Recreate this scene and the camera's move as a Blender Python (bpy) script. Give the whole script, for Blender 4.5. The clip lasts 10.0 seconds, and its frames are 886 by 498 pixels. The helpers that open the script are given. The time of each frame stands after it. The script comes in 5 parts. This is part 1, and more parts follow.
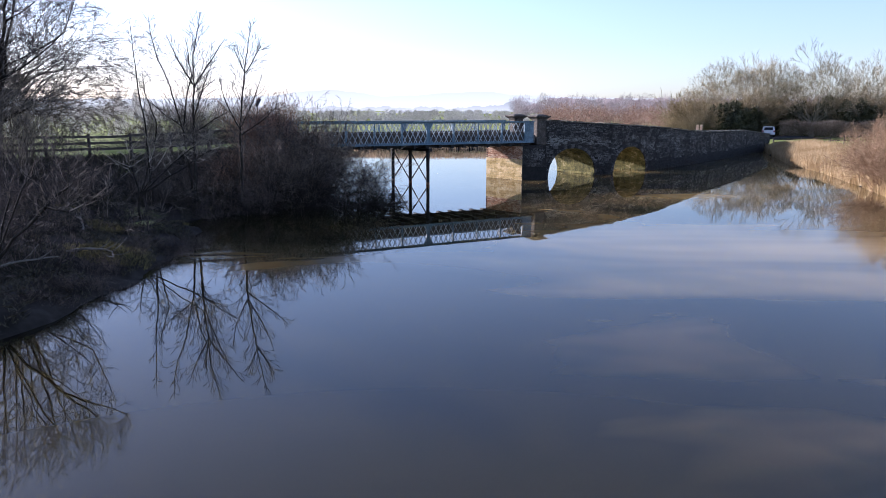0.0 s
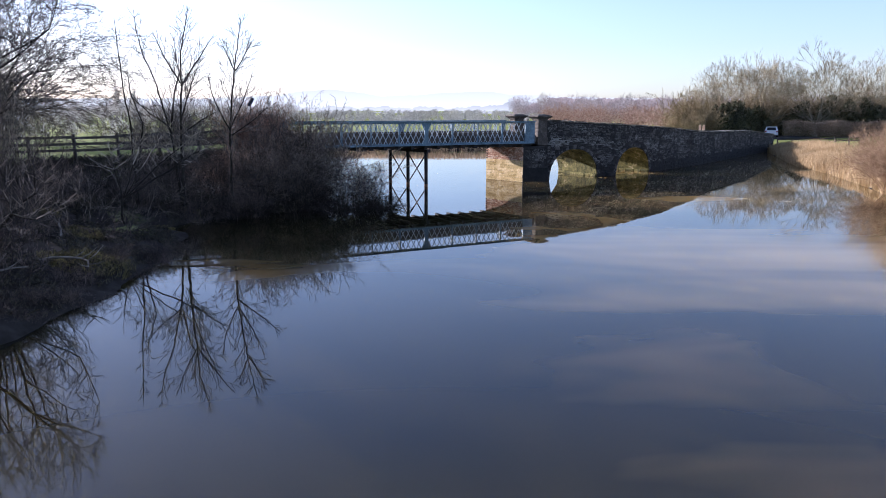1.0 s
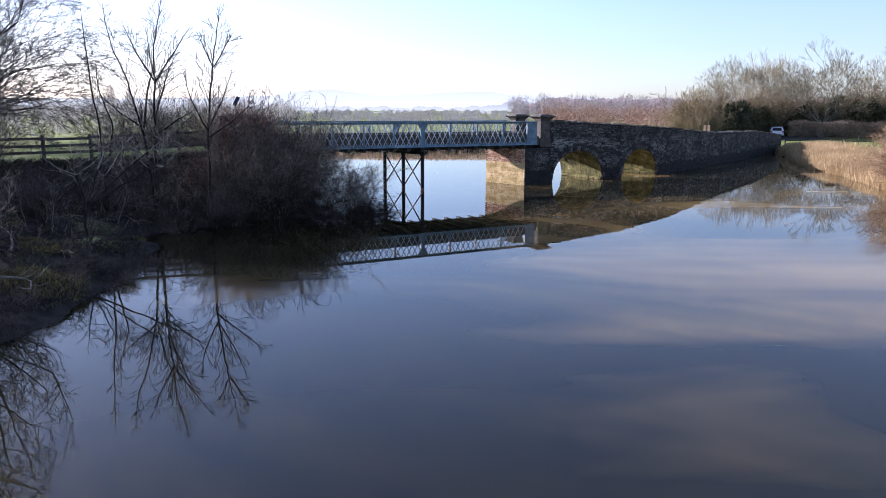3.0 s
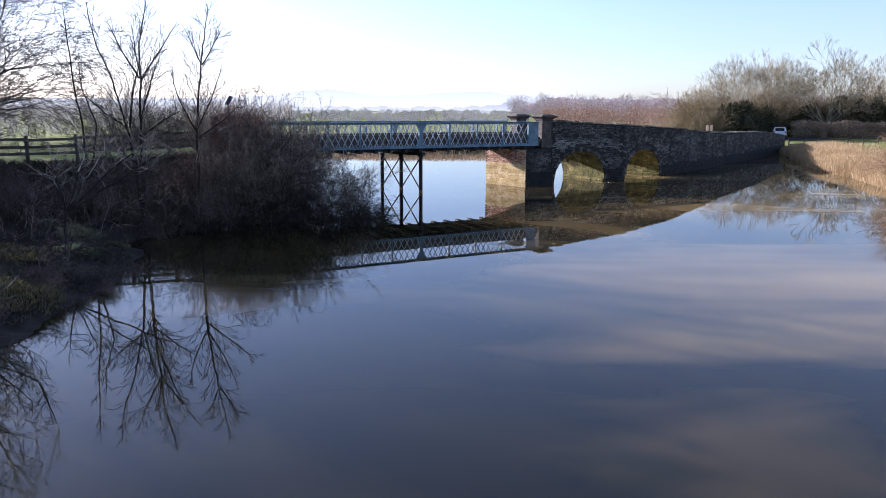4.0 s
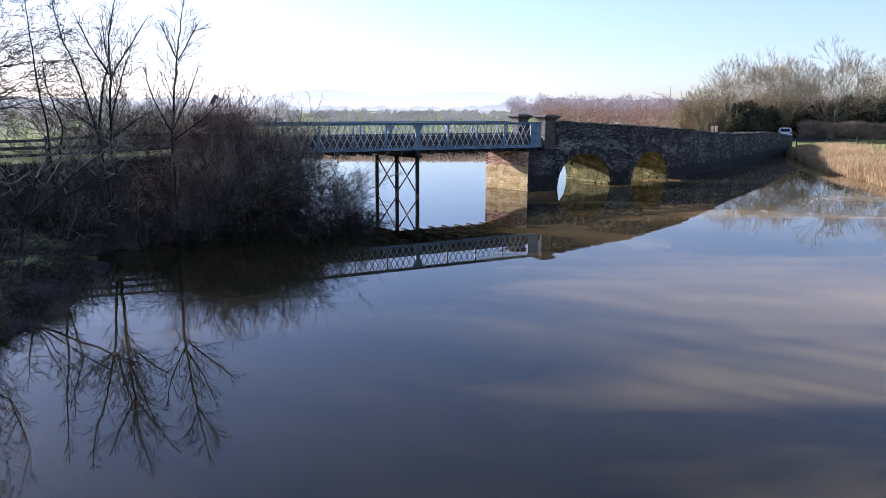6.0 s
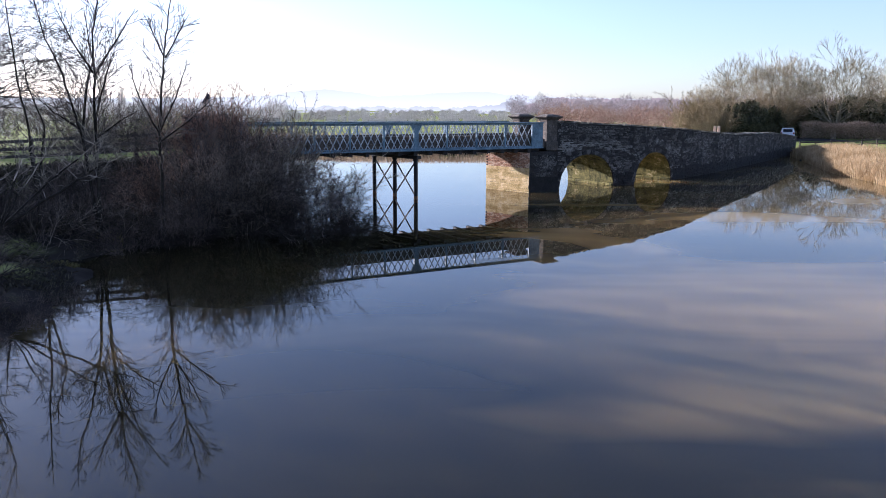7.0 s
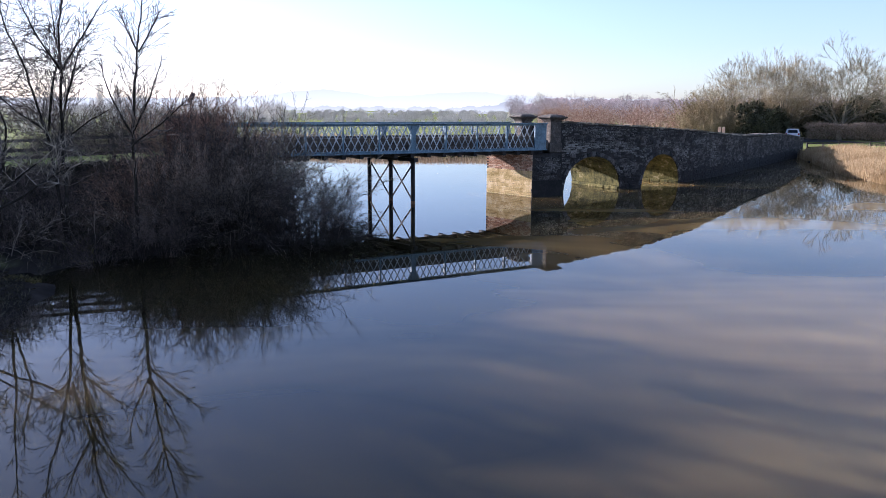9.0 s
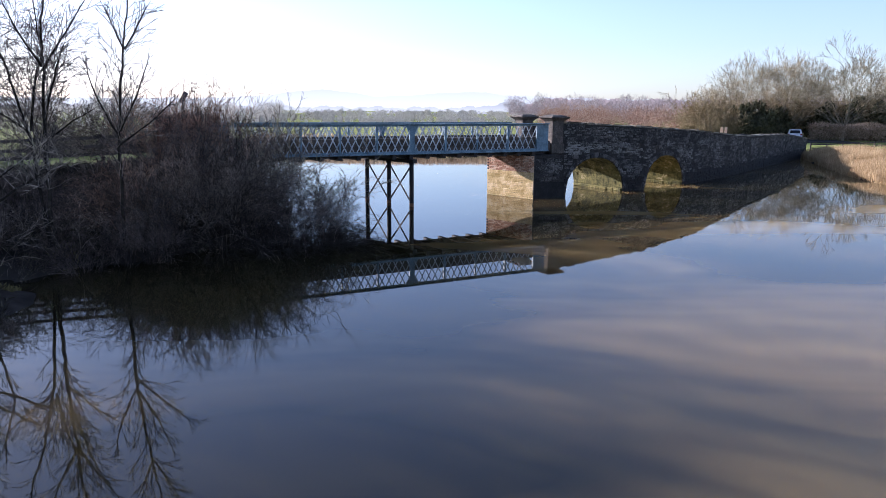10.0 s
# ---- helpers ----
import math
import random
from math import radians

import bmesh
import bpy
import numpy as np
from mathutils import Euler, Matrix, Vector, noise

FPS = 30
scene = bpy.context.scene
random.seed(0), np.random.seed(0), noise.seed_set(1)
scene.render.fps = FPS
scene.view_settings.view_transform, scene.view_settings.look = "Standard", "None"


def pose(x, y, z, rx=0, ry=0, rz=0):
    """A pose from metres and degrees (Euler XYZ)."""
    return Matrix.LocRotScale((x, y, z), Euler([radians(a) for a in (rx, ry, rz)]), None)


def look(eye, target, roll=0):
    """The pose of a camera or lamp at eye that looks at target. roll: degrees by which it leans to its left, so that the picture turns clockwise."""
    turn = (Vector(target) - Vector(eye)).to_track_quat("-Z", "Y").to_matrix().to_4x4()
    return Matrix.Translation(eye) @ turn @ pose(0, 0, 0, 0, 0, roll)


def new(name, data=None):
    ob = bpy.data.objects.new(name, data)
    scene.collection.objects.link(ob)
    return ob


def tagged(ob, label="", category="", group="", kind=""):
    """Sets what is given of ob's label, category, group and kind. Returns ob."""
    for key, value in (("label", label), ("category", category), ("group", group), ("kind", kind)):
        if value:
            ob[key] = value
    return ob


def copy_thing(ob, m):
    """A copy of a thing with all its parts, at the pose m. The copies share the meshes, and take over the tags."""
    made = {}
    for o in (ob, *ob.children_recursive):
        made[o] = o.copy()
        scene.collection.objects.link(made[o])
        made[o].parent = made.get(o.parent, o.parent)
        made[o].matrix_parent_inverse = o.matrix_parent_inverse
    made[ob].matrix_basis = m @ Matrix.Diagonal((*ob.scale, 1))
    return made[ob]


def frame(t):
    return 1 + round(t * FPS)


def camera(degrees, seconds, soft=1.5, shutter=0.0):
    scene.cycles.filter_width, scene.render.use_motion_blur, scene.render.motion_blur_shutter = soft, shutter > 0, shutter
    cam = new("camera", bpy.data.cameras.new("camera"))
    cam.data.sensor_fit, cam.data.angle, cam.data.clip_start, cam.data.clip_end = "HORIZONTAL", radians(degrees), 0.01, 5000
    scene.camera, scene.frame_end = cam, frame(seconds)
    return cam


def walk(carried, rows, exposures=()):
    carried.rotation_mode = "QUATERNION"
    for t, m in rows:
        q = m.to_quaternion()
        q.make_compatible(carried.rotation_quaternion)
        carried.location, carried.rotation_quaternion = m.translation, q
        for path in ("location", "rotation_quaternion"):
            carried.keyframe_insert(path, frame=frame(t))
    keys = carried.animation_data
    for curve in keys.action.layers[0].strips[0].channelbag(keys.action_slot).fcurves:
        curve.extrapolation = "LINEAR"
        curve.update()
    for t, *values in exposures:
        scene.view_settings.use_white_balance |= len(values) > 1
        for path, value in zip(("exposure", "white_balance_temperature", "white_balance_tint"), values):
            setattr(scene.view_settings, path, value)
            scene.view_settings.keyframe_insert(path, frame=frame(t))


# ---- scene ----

# ================= camera and its walk =================
cam = camera(62.2, 10.0, soft=0.85)
PATH = [
    (0, (0.000, 0.000, 4.594), (-1.172, 39.268, -2.931), 0.234),
    (1, (0.010, 1.266, 4.583), (-1.131, 40.534, -2.947), 0.246),
    (2, (0.016, 2.491, 4.572), (-1.092, 41.760, -2.961), 0.260),
    (3, (0.016, 3.675, 4.561), (-1.057, 42.944, -2.973), 0.277),
    (4, (0.012, 4.818, 4.550), (-1.025, 44.088, -2.984), 0.295),
    (5, (0.004, 5.920, 4.540), (-0.997, 45.192, -2.993), 0.317),
    (6, (-0.009, 6.981, 4.529), (-0.972, 46.254, -3.001), 0.340),
    (7, (-0.027, 8.001, 4.519), (-0.950, 47.276, -3.007), 0.366),
    (8, (-0.050, 8.980, 4.509), (-0.932, 48.257, -3.012), 0.394),
    (9, (-0.077, 9.919, 4.499), (-0.917, 49.198, -3.014), 0.425),
    (10, (-0.109, 10.816, 4.489), (-0.906, 50.097, -3.016), 0.458),
]
walk(cam, [(t, look(eye, target, roll)) for t, eye, target, roll in PATH], [(0, 1.35, 5350, 26), (10, 1.35, 5350, 26)])

# ================= world and sun =================
SUN_AZ, SUN_EL = 58.0, 18.3          # degrees left of +y, and above the horizon
to_sun = Vector((-math.sin(radians(SUN_AZ)) * math.cos(radians(SUN_EL)), math.cos(radians(SUN_AZ)) * math.cos(radians(SUN_EL)), math.sin(radians(SUN_EL))))
world = bpy.data.worlds.new("world")
scene.world = world
world.use_nodes = True
wn, wl = world.node_tree.nodes, world.node_tree.links
sky = wn.new("ShaderNodeTexSky")
sky.sky_type, sky.sun_disc = "NISHITA", False
sky.sun_elevation, sky.sun_rotation = radians(SUN_EL), radians(-SUN_AZ)
sky.air_density, sky.dust_density, sky.ozone_density = 1.0, 0.6, 2.4
pale = wn.new("ShaderNodeHueSaturation")
pale.inputs["Saturation"].default_value = 0.80
wl.new(sky.outputs[0], pale.inputs["Color"])
wl.new(pale.outputs[0], wn["Background"].inputs[0])
wn["Background"].inputs[1].default_value = 0.085
sun = new("sun", bpy.data.lights.new("sun", "SUN"))
sun.data.energy, sun.data.angle, sun.data.color = 5.0, radians(0.5), (1.0, 0.90, 0.76)
sun.matrix_world = look(to_sun * 200, (0, 0, 0))

# ================= materials =================
def material(name, colours, scale=3.0, rough=0.8, bump=0.2, metal=0.0, fine=6.0, spread=0.5, random_tone=0.0, island=False, stretch=(1, 1, 1), spec=0.3):
    """Mottled surface: two noises blend the colours, a fine one gives relief; random_tone varies pieces."""
    m = bpy.data.materials.new(name)
    m.use_nodes = True
    n, l = m.node_tree.nodes, m.node_tree.links
    b = n["Principled BSDF"]
    co = n.new("ShaderNodeNewGeometry")
    mp = n.new("ShaderNodeMapping")
    mp.inputs["Scale"].default_value = stretch
    l.new(co.outputs["Position"], mp.inputs[0])
    big = n.new("ShaderNodeTexNoise")
    big.inputs["Scale"].default_value, big.inputs["Detail"].default_value, big.inputs["Roughness"].default_value = scale, 5, 0.62
    small = n.new("ShaderNodeTexNoise")
    small.inputs["Scale"].default_value, small.inputs["Detail"].default_value = scale * fine, 3
    l.new(mp.outputs[0], big.inputs[0])
    l.new(mp.outputs[0], small.inputs[0])
    add = n.new("ShaderNodeMath")
    add.operation = "MULTIPLY_ADD"
    l.new(small.outputs["Fac"], add.inputs[0])
    add.inputs[1].default_value = 0.45
    l.new(big.outputs["Fac"], add.inputs[2])
    value = add
    if random_tone:
        if island:
            src = co.outputs["Random Per Island"]
        else:
            src = n.new("ShaderNodeObjectInfo").outputs["Random"]
        jit = n.new("ShaderNodeMath")
        jit.operation = "MULTIPLY_ADD"
        l.new(src, jit.inputs[0])
        jit.inputs[1].default_value = random_tone
        l.new(add.outputs[0], jit.inputs[2])
        value = jit
    ramp = n.new("ShaderNodeValToRGB")
    mid = 0.72 + random_tone * 0.5
    steps = len(colours)
    while len(ramp.color_ramp.elements) < steps:
        ramp.color_ramp.elements.new(0.5)
    for i, c in enumerate(colours):
        e = ramp.color_ramp.elements[i]
        e.position = min(1.0, max(0.0, mid + (i / (steps - 1) - 0.5) * spread)) / 1.6
        e.color = (*c, 1)
    half = n.new("ShaderNodeMath")
    half.operation = "DIVIDE"
    half.inputs[1].default_value = 1.6
    l.new(value.outputs[0], half.inputs[0])
    l.new(half.outputs[0], ramp.inputs[0])
    l.new(ramp.outputs[0], b.inputs["Base Color"])
    b.inputs["Roughness"].default_value = rough
    b.inputs["Metallic"].default_value = metal
    b.inputs["Specular IOR Level"].default_value = spec
    if bump:
        bp = n.new("ShaderNodeBump")
        bp.inputs["Strength"].default_value, bp.inputs["Distance"].default_value = bump, 0.03
        l.new(small.outputs["Fac"], bp.inputs["Height"])
        l.new(bp.outputs[0], b.inputs["Normal"])
    return m


def stone_material(name, island, pale=0.0):
    """Dark rubble: each stone has its own tone, and pale lichen grows in clusters that follow the courses."""
    m = material(name, [(0.012, 0.0115, 0.011), (0.030, 0.028, 0.025), (0.062, 0.056, 0.049), (0.105, 0.095, 0.082)], 3.0, 0.92, 0.9, random_tone=0.34, spread=0.62, fine=4.0, island=island)
    n, l = m.node_tree.nodes, m.node_tree.links
    b = n["Principled BSDF"]
    dark = b.inputs["Base Color"].links[0].from_socket
    geo = n.new("ShaderNodeNewGeometry")
    wide_map = n.new("ShaderNodeMapping")
    wide_map.inputs["Scale"].default_value = (0.45, 0.45, 1.5)
    l.new(geo.outputs["Position"], wide_map.inputs[0])
    wide = n.new("ShaderNodeTexNoise")
    wide.inputs["Scale"].default_value, wide.inputs["Detail"].default_value = 1.0, 3
    l.new(wide_map.outputs[0], wide.inputs[0])
    spot = n.new("ShaderNodeTexNoise")
    spot.inputs["Scale"].default_value, spot.inputs["Detail"].default_value, spot.inputs["Roughness"].default_value = 12.0, 4, 0.75
    l.new(geo.outputs["Position"], spot.inputs[0])
    both = n.new("ShaderNodeMath")
    both.operation = "MULTIPLY_ADD"
    l.new(wide.outputs["Fac"], both.inputs[0])
    both.inputs[1].default_value = 0.85
    l.new(spot.outputs["Fac"], both.inputs[2])
    mask = n.new("ShaderNodeMapRange")
    mask.inputs["From Min"].default_value, mask.inputs["From Max"].default_value = 0.985 - pale, 1.20 - pale
    mask.inputs["To Max"].default_value = 0.58
    l.new(both.outputs[0], mask.inputs[0])
    mix = n.new("ShaderNodeMix")
    mix.data_type = "RGBA"
    l.new(mask.outputs[0], mix.inputs[0])
    l.new(dark, mix.inputs[6])
    mix.inputs[7].default_value = (0.37, 0.35, 0.30, 1)
    l.new(mix.outputs[2], b.inputs["Base Color"])
    return m


M_STONE = stone_material("dark_stone", False)
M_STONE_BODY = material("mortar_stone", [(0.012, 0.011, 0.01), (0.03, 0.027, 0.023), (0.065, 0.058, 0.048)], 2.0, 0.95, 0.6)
M_VAULT = material("mossy_vault_stone", [(0.012, 0.011, 0.006), (0.060, 0.058, 0.015), (0.19, 0.165, 0.048), (0.44, 0.35, 0.20)], 1.6, 0.9, 0.9, spread=0.7, random_tone=0.12, island=True)
M_BRICK = material("orange_brick", [(0.36, 0.17, 0.10), (0.55, 0.33, 0.21), (0.70, 0.51, 0.36)], 2.0, 0.9, 0.4, random_tone=0.4)
M_FOOT = material("pale_footing_stone", [(0.40, 0.27, 0.09), (0.68, 0.50, 0.23), (0.86, 0.69, 0.40)], 2.4, 0.9, 0.8, random_tone=0.2)
M_OLD_BRICK = material("dark_red_brick", [(0.05, 0.024, 0.018), (0.115, 0.050, 0.036), (0.20, 0.10, 0.07)], 2.0, 0.9, 0.4, random_tone=0.4)
M_PILLAR = material("worn_sandstone", [(0.03, 0.026, 0.022), (0.078, 0.066, 0.053), (0.17, 0.145, 0.115)], 2.5, 0.9, 0.5)
M_PAINT = material("blue_grey_paint", [(0.045, 0.075, 0.095), (0.115, 0.185, 0.225), (0.20, 0.29, 0.335)], 1.6, 0.5, 0.2, spread=0.5, spec=0.4)
# Lattice bars' paint, lightened to carry the sun on their edges.
M_BAR = material("sunlit_blue_grey_paint", [(0.20, 0.22, 0.225), (0.34, 0.37, 0.37), (0.50, 0.52, 0.51)], 1.5, 0.6, 0.1, random_tone=0.3)
M_IRON = material("rusty_black_iron", [(0.006, 0.006, 0.006), (0.013, 0.012, 0.011), (0.030, 0.020, 0.014)], 2.5, 0.6, 0.3)
M_RUST = material("orange_rust", [(0.05, 0.025, 0.014), (0.13, 0.06, 0.03), (0.22, 0.12, 0.06)], 5.0, 0.8, 0.3)
M_TIMBER = material("weathered_timber", [(0.03, 0.024, 0.02), (0.07, 0.058, 0.047), (0.13, 0.11, 0.092)], 3.0, 0.85, 0.4)
M_ASPHALT = material("asphalt", [(0.035, 0.035, 0.036), (0.055, 0.054, 0.053), (0.08, 0.078, 0.075)], 2.0, 0.9, 0.3)
M_BARK = material("grey_brown_bark", [(0.014, 0.012, 0.010), (0.030, 0.025, 0.020), (0.060, 0.051, 0.041)], 4.0, 0.95, 0.5, spec=0.05)
M_TWIG = material("brown_twigs", [(0.035, 0.029, 0.025), (0.085, 0.070, 0.058), (0.19, 0.155, 0.125)], 0.8, 0.9, 0, random_tone=0.4, island=True)
M_SCRUB = material("dark_red_brown_scrub_twigs", [(0.024, 0.015, 0.011), (0.080, 0.049, 0.034), (0.26, 0.165, 0.105)], 0.8, 0.9, 0, random_tone=0.4, island=True)
M_DUSK = material("grey_brown_willow_scrub", [(0.028, 0.022, 0.018), (0.070, 0.055, 0.044), (0.21, 0.167, 0.125)], 0.8, 0.9, 0, random_tone=0.4, island=True)
M_OLIVE_SCRUB = material("olive_grey_scrub_twigs", [(0.04, 0.034, 0.022), (0.11, 0.095, 0.062), (0.30, 0.26, 0.17)], 0.8, 0.9, 0, random_tone=0.4, island=True)
M_SEDGE = material("dark_dead_grass", [(0.022, 0.019, 0.013), (0.050, 0.043, 0.028), (0.11, 0.095, 0.06)], 1.2, 0.9, 0, random_tone=0.4, island=True)
# Darkened copy of the scrub twigs: the bank's deep shade put into colour.
M_SCRUB_SHADED = material("shade_dark_scrub_stems", [(0.017, 0.0132, 0.012), (0.044, 0.034, 0.029), (0.145, 0.110, 0.087)], 0.8, 0.9, 0, random_tone=0.4, island=True)
# Russet scrub twigs, with sunlight put into a brighter base colour.
M_RUSSET_SUNLIT = material("sunlit_russet_scrub_twigs", [(0.085, 0.046, 0.030), (0.19, 0.112, 0.075), (0.36, 0.235, 0.16)], 0.8, 0.9, 0, random_tone=0.4, island=True)
M_TWIG_GREY = material("pale_grey_bark_twigs", [(0.045, 0.036, 0.026), (0.11, 0.088, 0.063), (0.26, 0.21, 0.155)], 0.8, 0.9, 0, random_tone=0.4, island=True)
# The willow's sunlit look is painted in as a paler base colour.
M_TWIG_SUNLIT = material("sunlit_willow_twigs", [(0.08, 0.066, 0.05), (0.20, 0.168, 0.127), (0.42, 0.355, 0.275)], 0.8, 0.8, 0, random_tone=0.4, island=True)
M_TWIG_PALE = material("pale_grey_olive_twigs", [(0.15, 0.120, 0.073), (0.25, 0.205, 0.125), (0.38, 0.32, 0.205)], 0.3, 0.9, 0, random_tone=0.4, island=True)
# Russet of the meadow scrub, paled to paint in the haze before it.
M_TWIG_RED = material("haze_paled_russet_twigs", [(0.24, 0.135, 0.09), (0.34, 0.21, 0.145), (0.44, 0.31, 0.225)], 0.06, 0.9, 0, random_tone=0.4, island=True)
M_IVY = material("dark_ivy_leaves", [(0.040, 0.040, 0.021), (0.090, 0.088, 0.046), (0.17, 0.165, 0.09)], 1.5, 0.5, 0, random_tone=0.4, island=True)
M_TIDE = material("dark_wet_tide_stone", [(0.006, 0.006, 0.006), (0.016, 0.015, 0.013), (0.03, 0.027, 0.023)], 3.0, 0.8, 0.5)
M_COPING = material("lichened_coping_stone", [(0.09, 0.085, 0.07), (0.18, 0.165, 0.13), (0.30, 0.27, 0.20)], 2.5, 0.95, 0.5, random_tone=0.4)
# Three far twig colours with distance haze mixed into the base colour.
M_HAZY = material("haze_paled_far_twigs", [(0.54, 0.51, 0.47), (0.64, 0.61, 0.56), (0.73, 0.70, 0.65)], 0.05, 0.95, 0, random_tone=0.3, island=True)
M_MIST = material("mist_painted_far_twigs", [(0.46, 0.455, 0.42), (0.53, 0.525, 0.49), (0.60, 0.595, 0.56)], 0.05, 0.95, 0, random_tone=0.3, island=True)
M_TWIG_MAUVE = material("haze_mauve_far_twigs", [(0.26, 0.20, 0.19), (0.36, 0.30, 0.29), (0.46, 0.40, 0.38)], 0.05, 0.9, 0, random_tone=0.3, island=True)
M_DRIFT = material("bleached_wood", [(0.09, 0.078, 0.06), (0.16, 0.142, 0.115), (0.27, 0.245, 0.21)], 4.0, 0.9, 0.3)
M_RED_LAMP = material("red_lamp", [(0.3, 0.01, 0.01), (0.4, 0.02, 0.02)], 2.0, 0.3, 0)
M_REED = material("dry_reeds", [(0.30, 0.20, 0.095), (0.42, 0.30, 0.155), (0.56, 0.42, 0.24)], 0.5, 0.85, 0, random_tone=0.3, island=True)
M_REED_DULL = material("dull_far_reeds", [(0.26, 0.18, 0.11), (0.36, 0.27, 0.17), (0.46, 0.36, 0.24)], 0.2, 0.9, 0, random_tone=0.3, island=True)
M_GRASS = material("winter_grass", [(0.06, 0.054, 0.02), (0.115, 0.10, 0.038), (0.24, 0.20, 0.085)], 0.7, 0.9, 0, random_tone=0.4, island=True)
M_CAR = material("silver_car_paint", [(0.80, 0.81, 0.82), (0.88, 0.88, 0.89)], 1.0, 0.25, 0, spec=0.6)
M_GLASS = material("dark_car_glass", [(0.01, 0.012, 0.015), (0.02, 0.022, 0.025)], 1.0, 0.08, 0, spec=0.6)
M_TYRE = material("black_rubber", [(0.012, 0.012, 0.012), (0.03, 0.03, 0.03)], 4.0, 0.8, 0.1)
M_PANEL = material("dark_panel", [(0.012, 0.014, 0.02), (0.03, 0.034, 0.045)], 2.0, 0.3, 0)
M_ORANGE = material("orange_marker", [(0.90, 0.55, 0.30), (0.96, 0.70, 0.48)], 2.0, 0.6, 0)


def translucent(m, share):
    """Lets light pass through thin blades and leaves."""
    n, l = m.node_tree.nodes, m.node_tree.links
    b = n["Principled BSDF"]
    t = n.new("ShaderNodeBsdfTranslucent")
    l.new(b.inputs["Base Color"].links[0].from_socket, t.inputs[0])
    mix = n.new("ShaderNodeMixShader")
    mix.inputs[0].default_value = share
    l.new(b.outputs[0], mix.inputs[1])
    l.new(t.outputs[0], mix.inputs[2])
    l.new(mix.outputs[0], n["Material Output"].inputs[0])


# M_HAZY and M_MIST pass light too, paling them like distant haze.
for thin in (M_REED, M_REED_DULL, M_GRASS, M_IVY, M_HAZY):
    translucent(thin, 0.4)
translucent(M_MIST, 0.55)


def ground_material():
    m = material("field_and_mud", [(0.016, 0.014, 0.012), (0.034, 0.029, 0.024), (0.062, 0.053, 0.043)], 0.6, 0.95, 0.8, spec=0.04)
    n, l = m.node_tree.nodes, m.node_tree.links
    b = n["Principled BSDF"]
    mud = b.inputs["Base Color"].links[0].from_socket
    geo = n.new("ShaderNodeNewGeometry")
    sep = n.new("ShaderNodeSeparateXYZ")
    l.new(geo.outputs["Position"], sep.inputs[0])
    ns = n.new("ShaderNodeTexNoise")
    ns.inputs["Scale"].default_value, ns.inputs["Detail"].default_value = 0.25, 6
    l.new(geo.outputs["Position"], ns.inputs[0])
    mr = n.new("ShaderNodeMapRange")
    mr.inputs["From Min"].default_value, mr.inputs["From Max"].default_value = 0.45, 0.80
    add = n.new("ShaderNodeMath")
    add.operation = "MULTIPLY_ADD"
    l.new(ns.outputs["Fac"], add.inputs[0])
    add.inputs[1].default_value = 0.5
    l.new(sep.outputs[2], add.inputs[2])
    l.new(add.outputs[0], mr.inputs[0])
    rg = n.new("ShaderNodeValToRGB")
    rg.color_ramp.elements[0].position, rg.color_ramp.elements[1].position = 0.3, 0.7
    rg.color_ramp.elements[0].color, rg.color_ramp.elements[1].color = (0.14, 0.175, 0.04, 1), (0.26, 0.27, 0.095, 1)
    l.new(ns.outputs["Fac"], rg.inputs[0])
    dot = n.new("ShaderNodeVectorMath")
    dot.operation = "DOT_PRODUCT"
    dot.inputs[1].default_value = (0.12, 0.10, 0)
    l.new(geo.outputs["Position"], dot.inputs[0])
    fld = n.new("ShaderNodeMapRange")
    fld.inputs["From Min"].default_value, fld.inputs["From Max"].default_value = 3.2, 4.6
    l.new(dot.outputs["Value"], fld.inputs[0])
    tuft = n.new("ShaderNodeMapRange")
    tuft.inputs["From Min"].default_value, tuft.inputs["From Max"].default_value = 0.60, 0.66
    l.new(ns.outputs["Fac"], tuft.inputs[0])
    inland = n.new("ShaderNodeVectorMath")
    inland.operation = "DOT_PRODUCT"
    inland.inputs[1].default_value = (-0.10, 0.10, 0)
    l.new(geo.outputs["Position"], inland.inputs[0])
    pasture = n.new("ShaderNodeMapRange")
    pasture.inputs["From Min"].default_value, pasture.inputs["From Max"].default_value = 5.15, 5.5
    l.new(inland.outputs["Value"], pasture.inputs[0])
    sward = n.new("ShaderNodeMath")
    sward.operation = "MAXIMUM"
    l.new(fld.outputs[0], sward.inputs[0])
    l.new(pasture.outputs[0], sward.inputs[1])
    mx = n.new("ShaderNodeMath")
    mx.operation = "MAXIMUM"
    l.new(sward.outputs[0], mx.inputs[0])
    l.new(tuft.outputs[0], mx.inputs[1])
    mul = n.new("ShaderNodeMath")
    mul.operation = "MULTIPLY"
    l.new(mx.outputs[0], mul.inputs[0])
    l.new(mr.outputs[0], mul.inputs[1])
    mix = n.new("ShaderNodeMix")
    mix.data_type = "RGBA"
    l.new(mul.outputs[0], mix.inputs[0])
    l.new(mud, mix.inputs[6])
    l.new(rg.outputs[0], mix.inputs[7])
    l.new(mix.outputs[2], b.inputs["Base Color"])
    return m


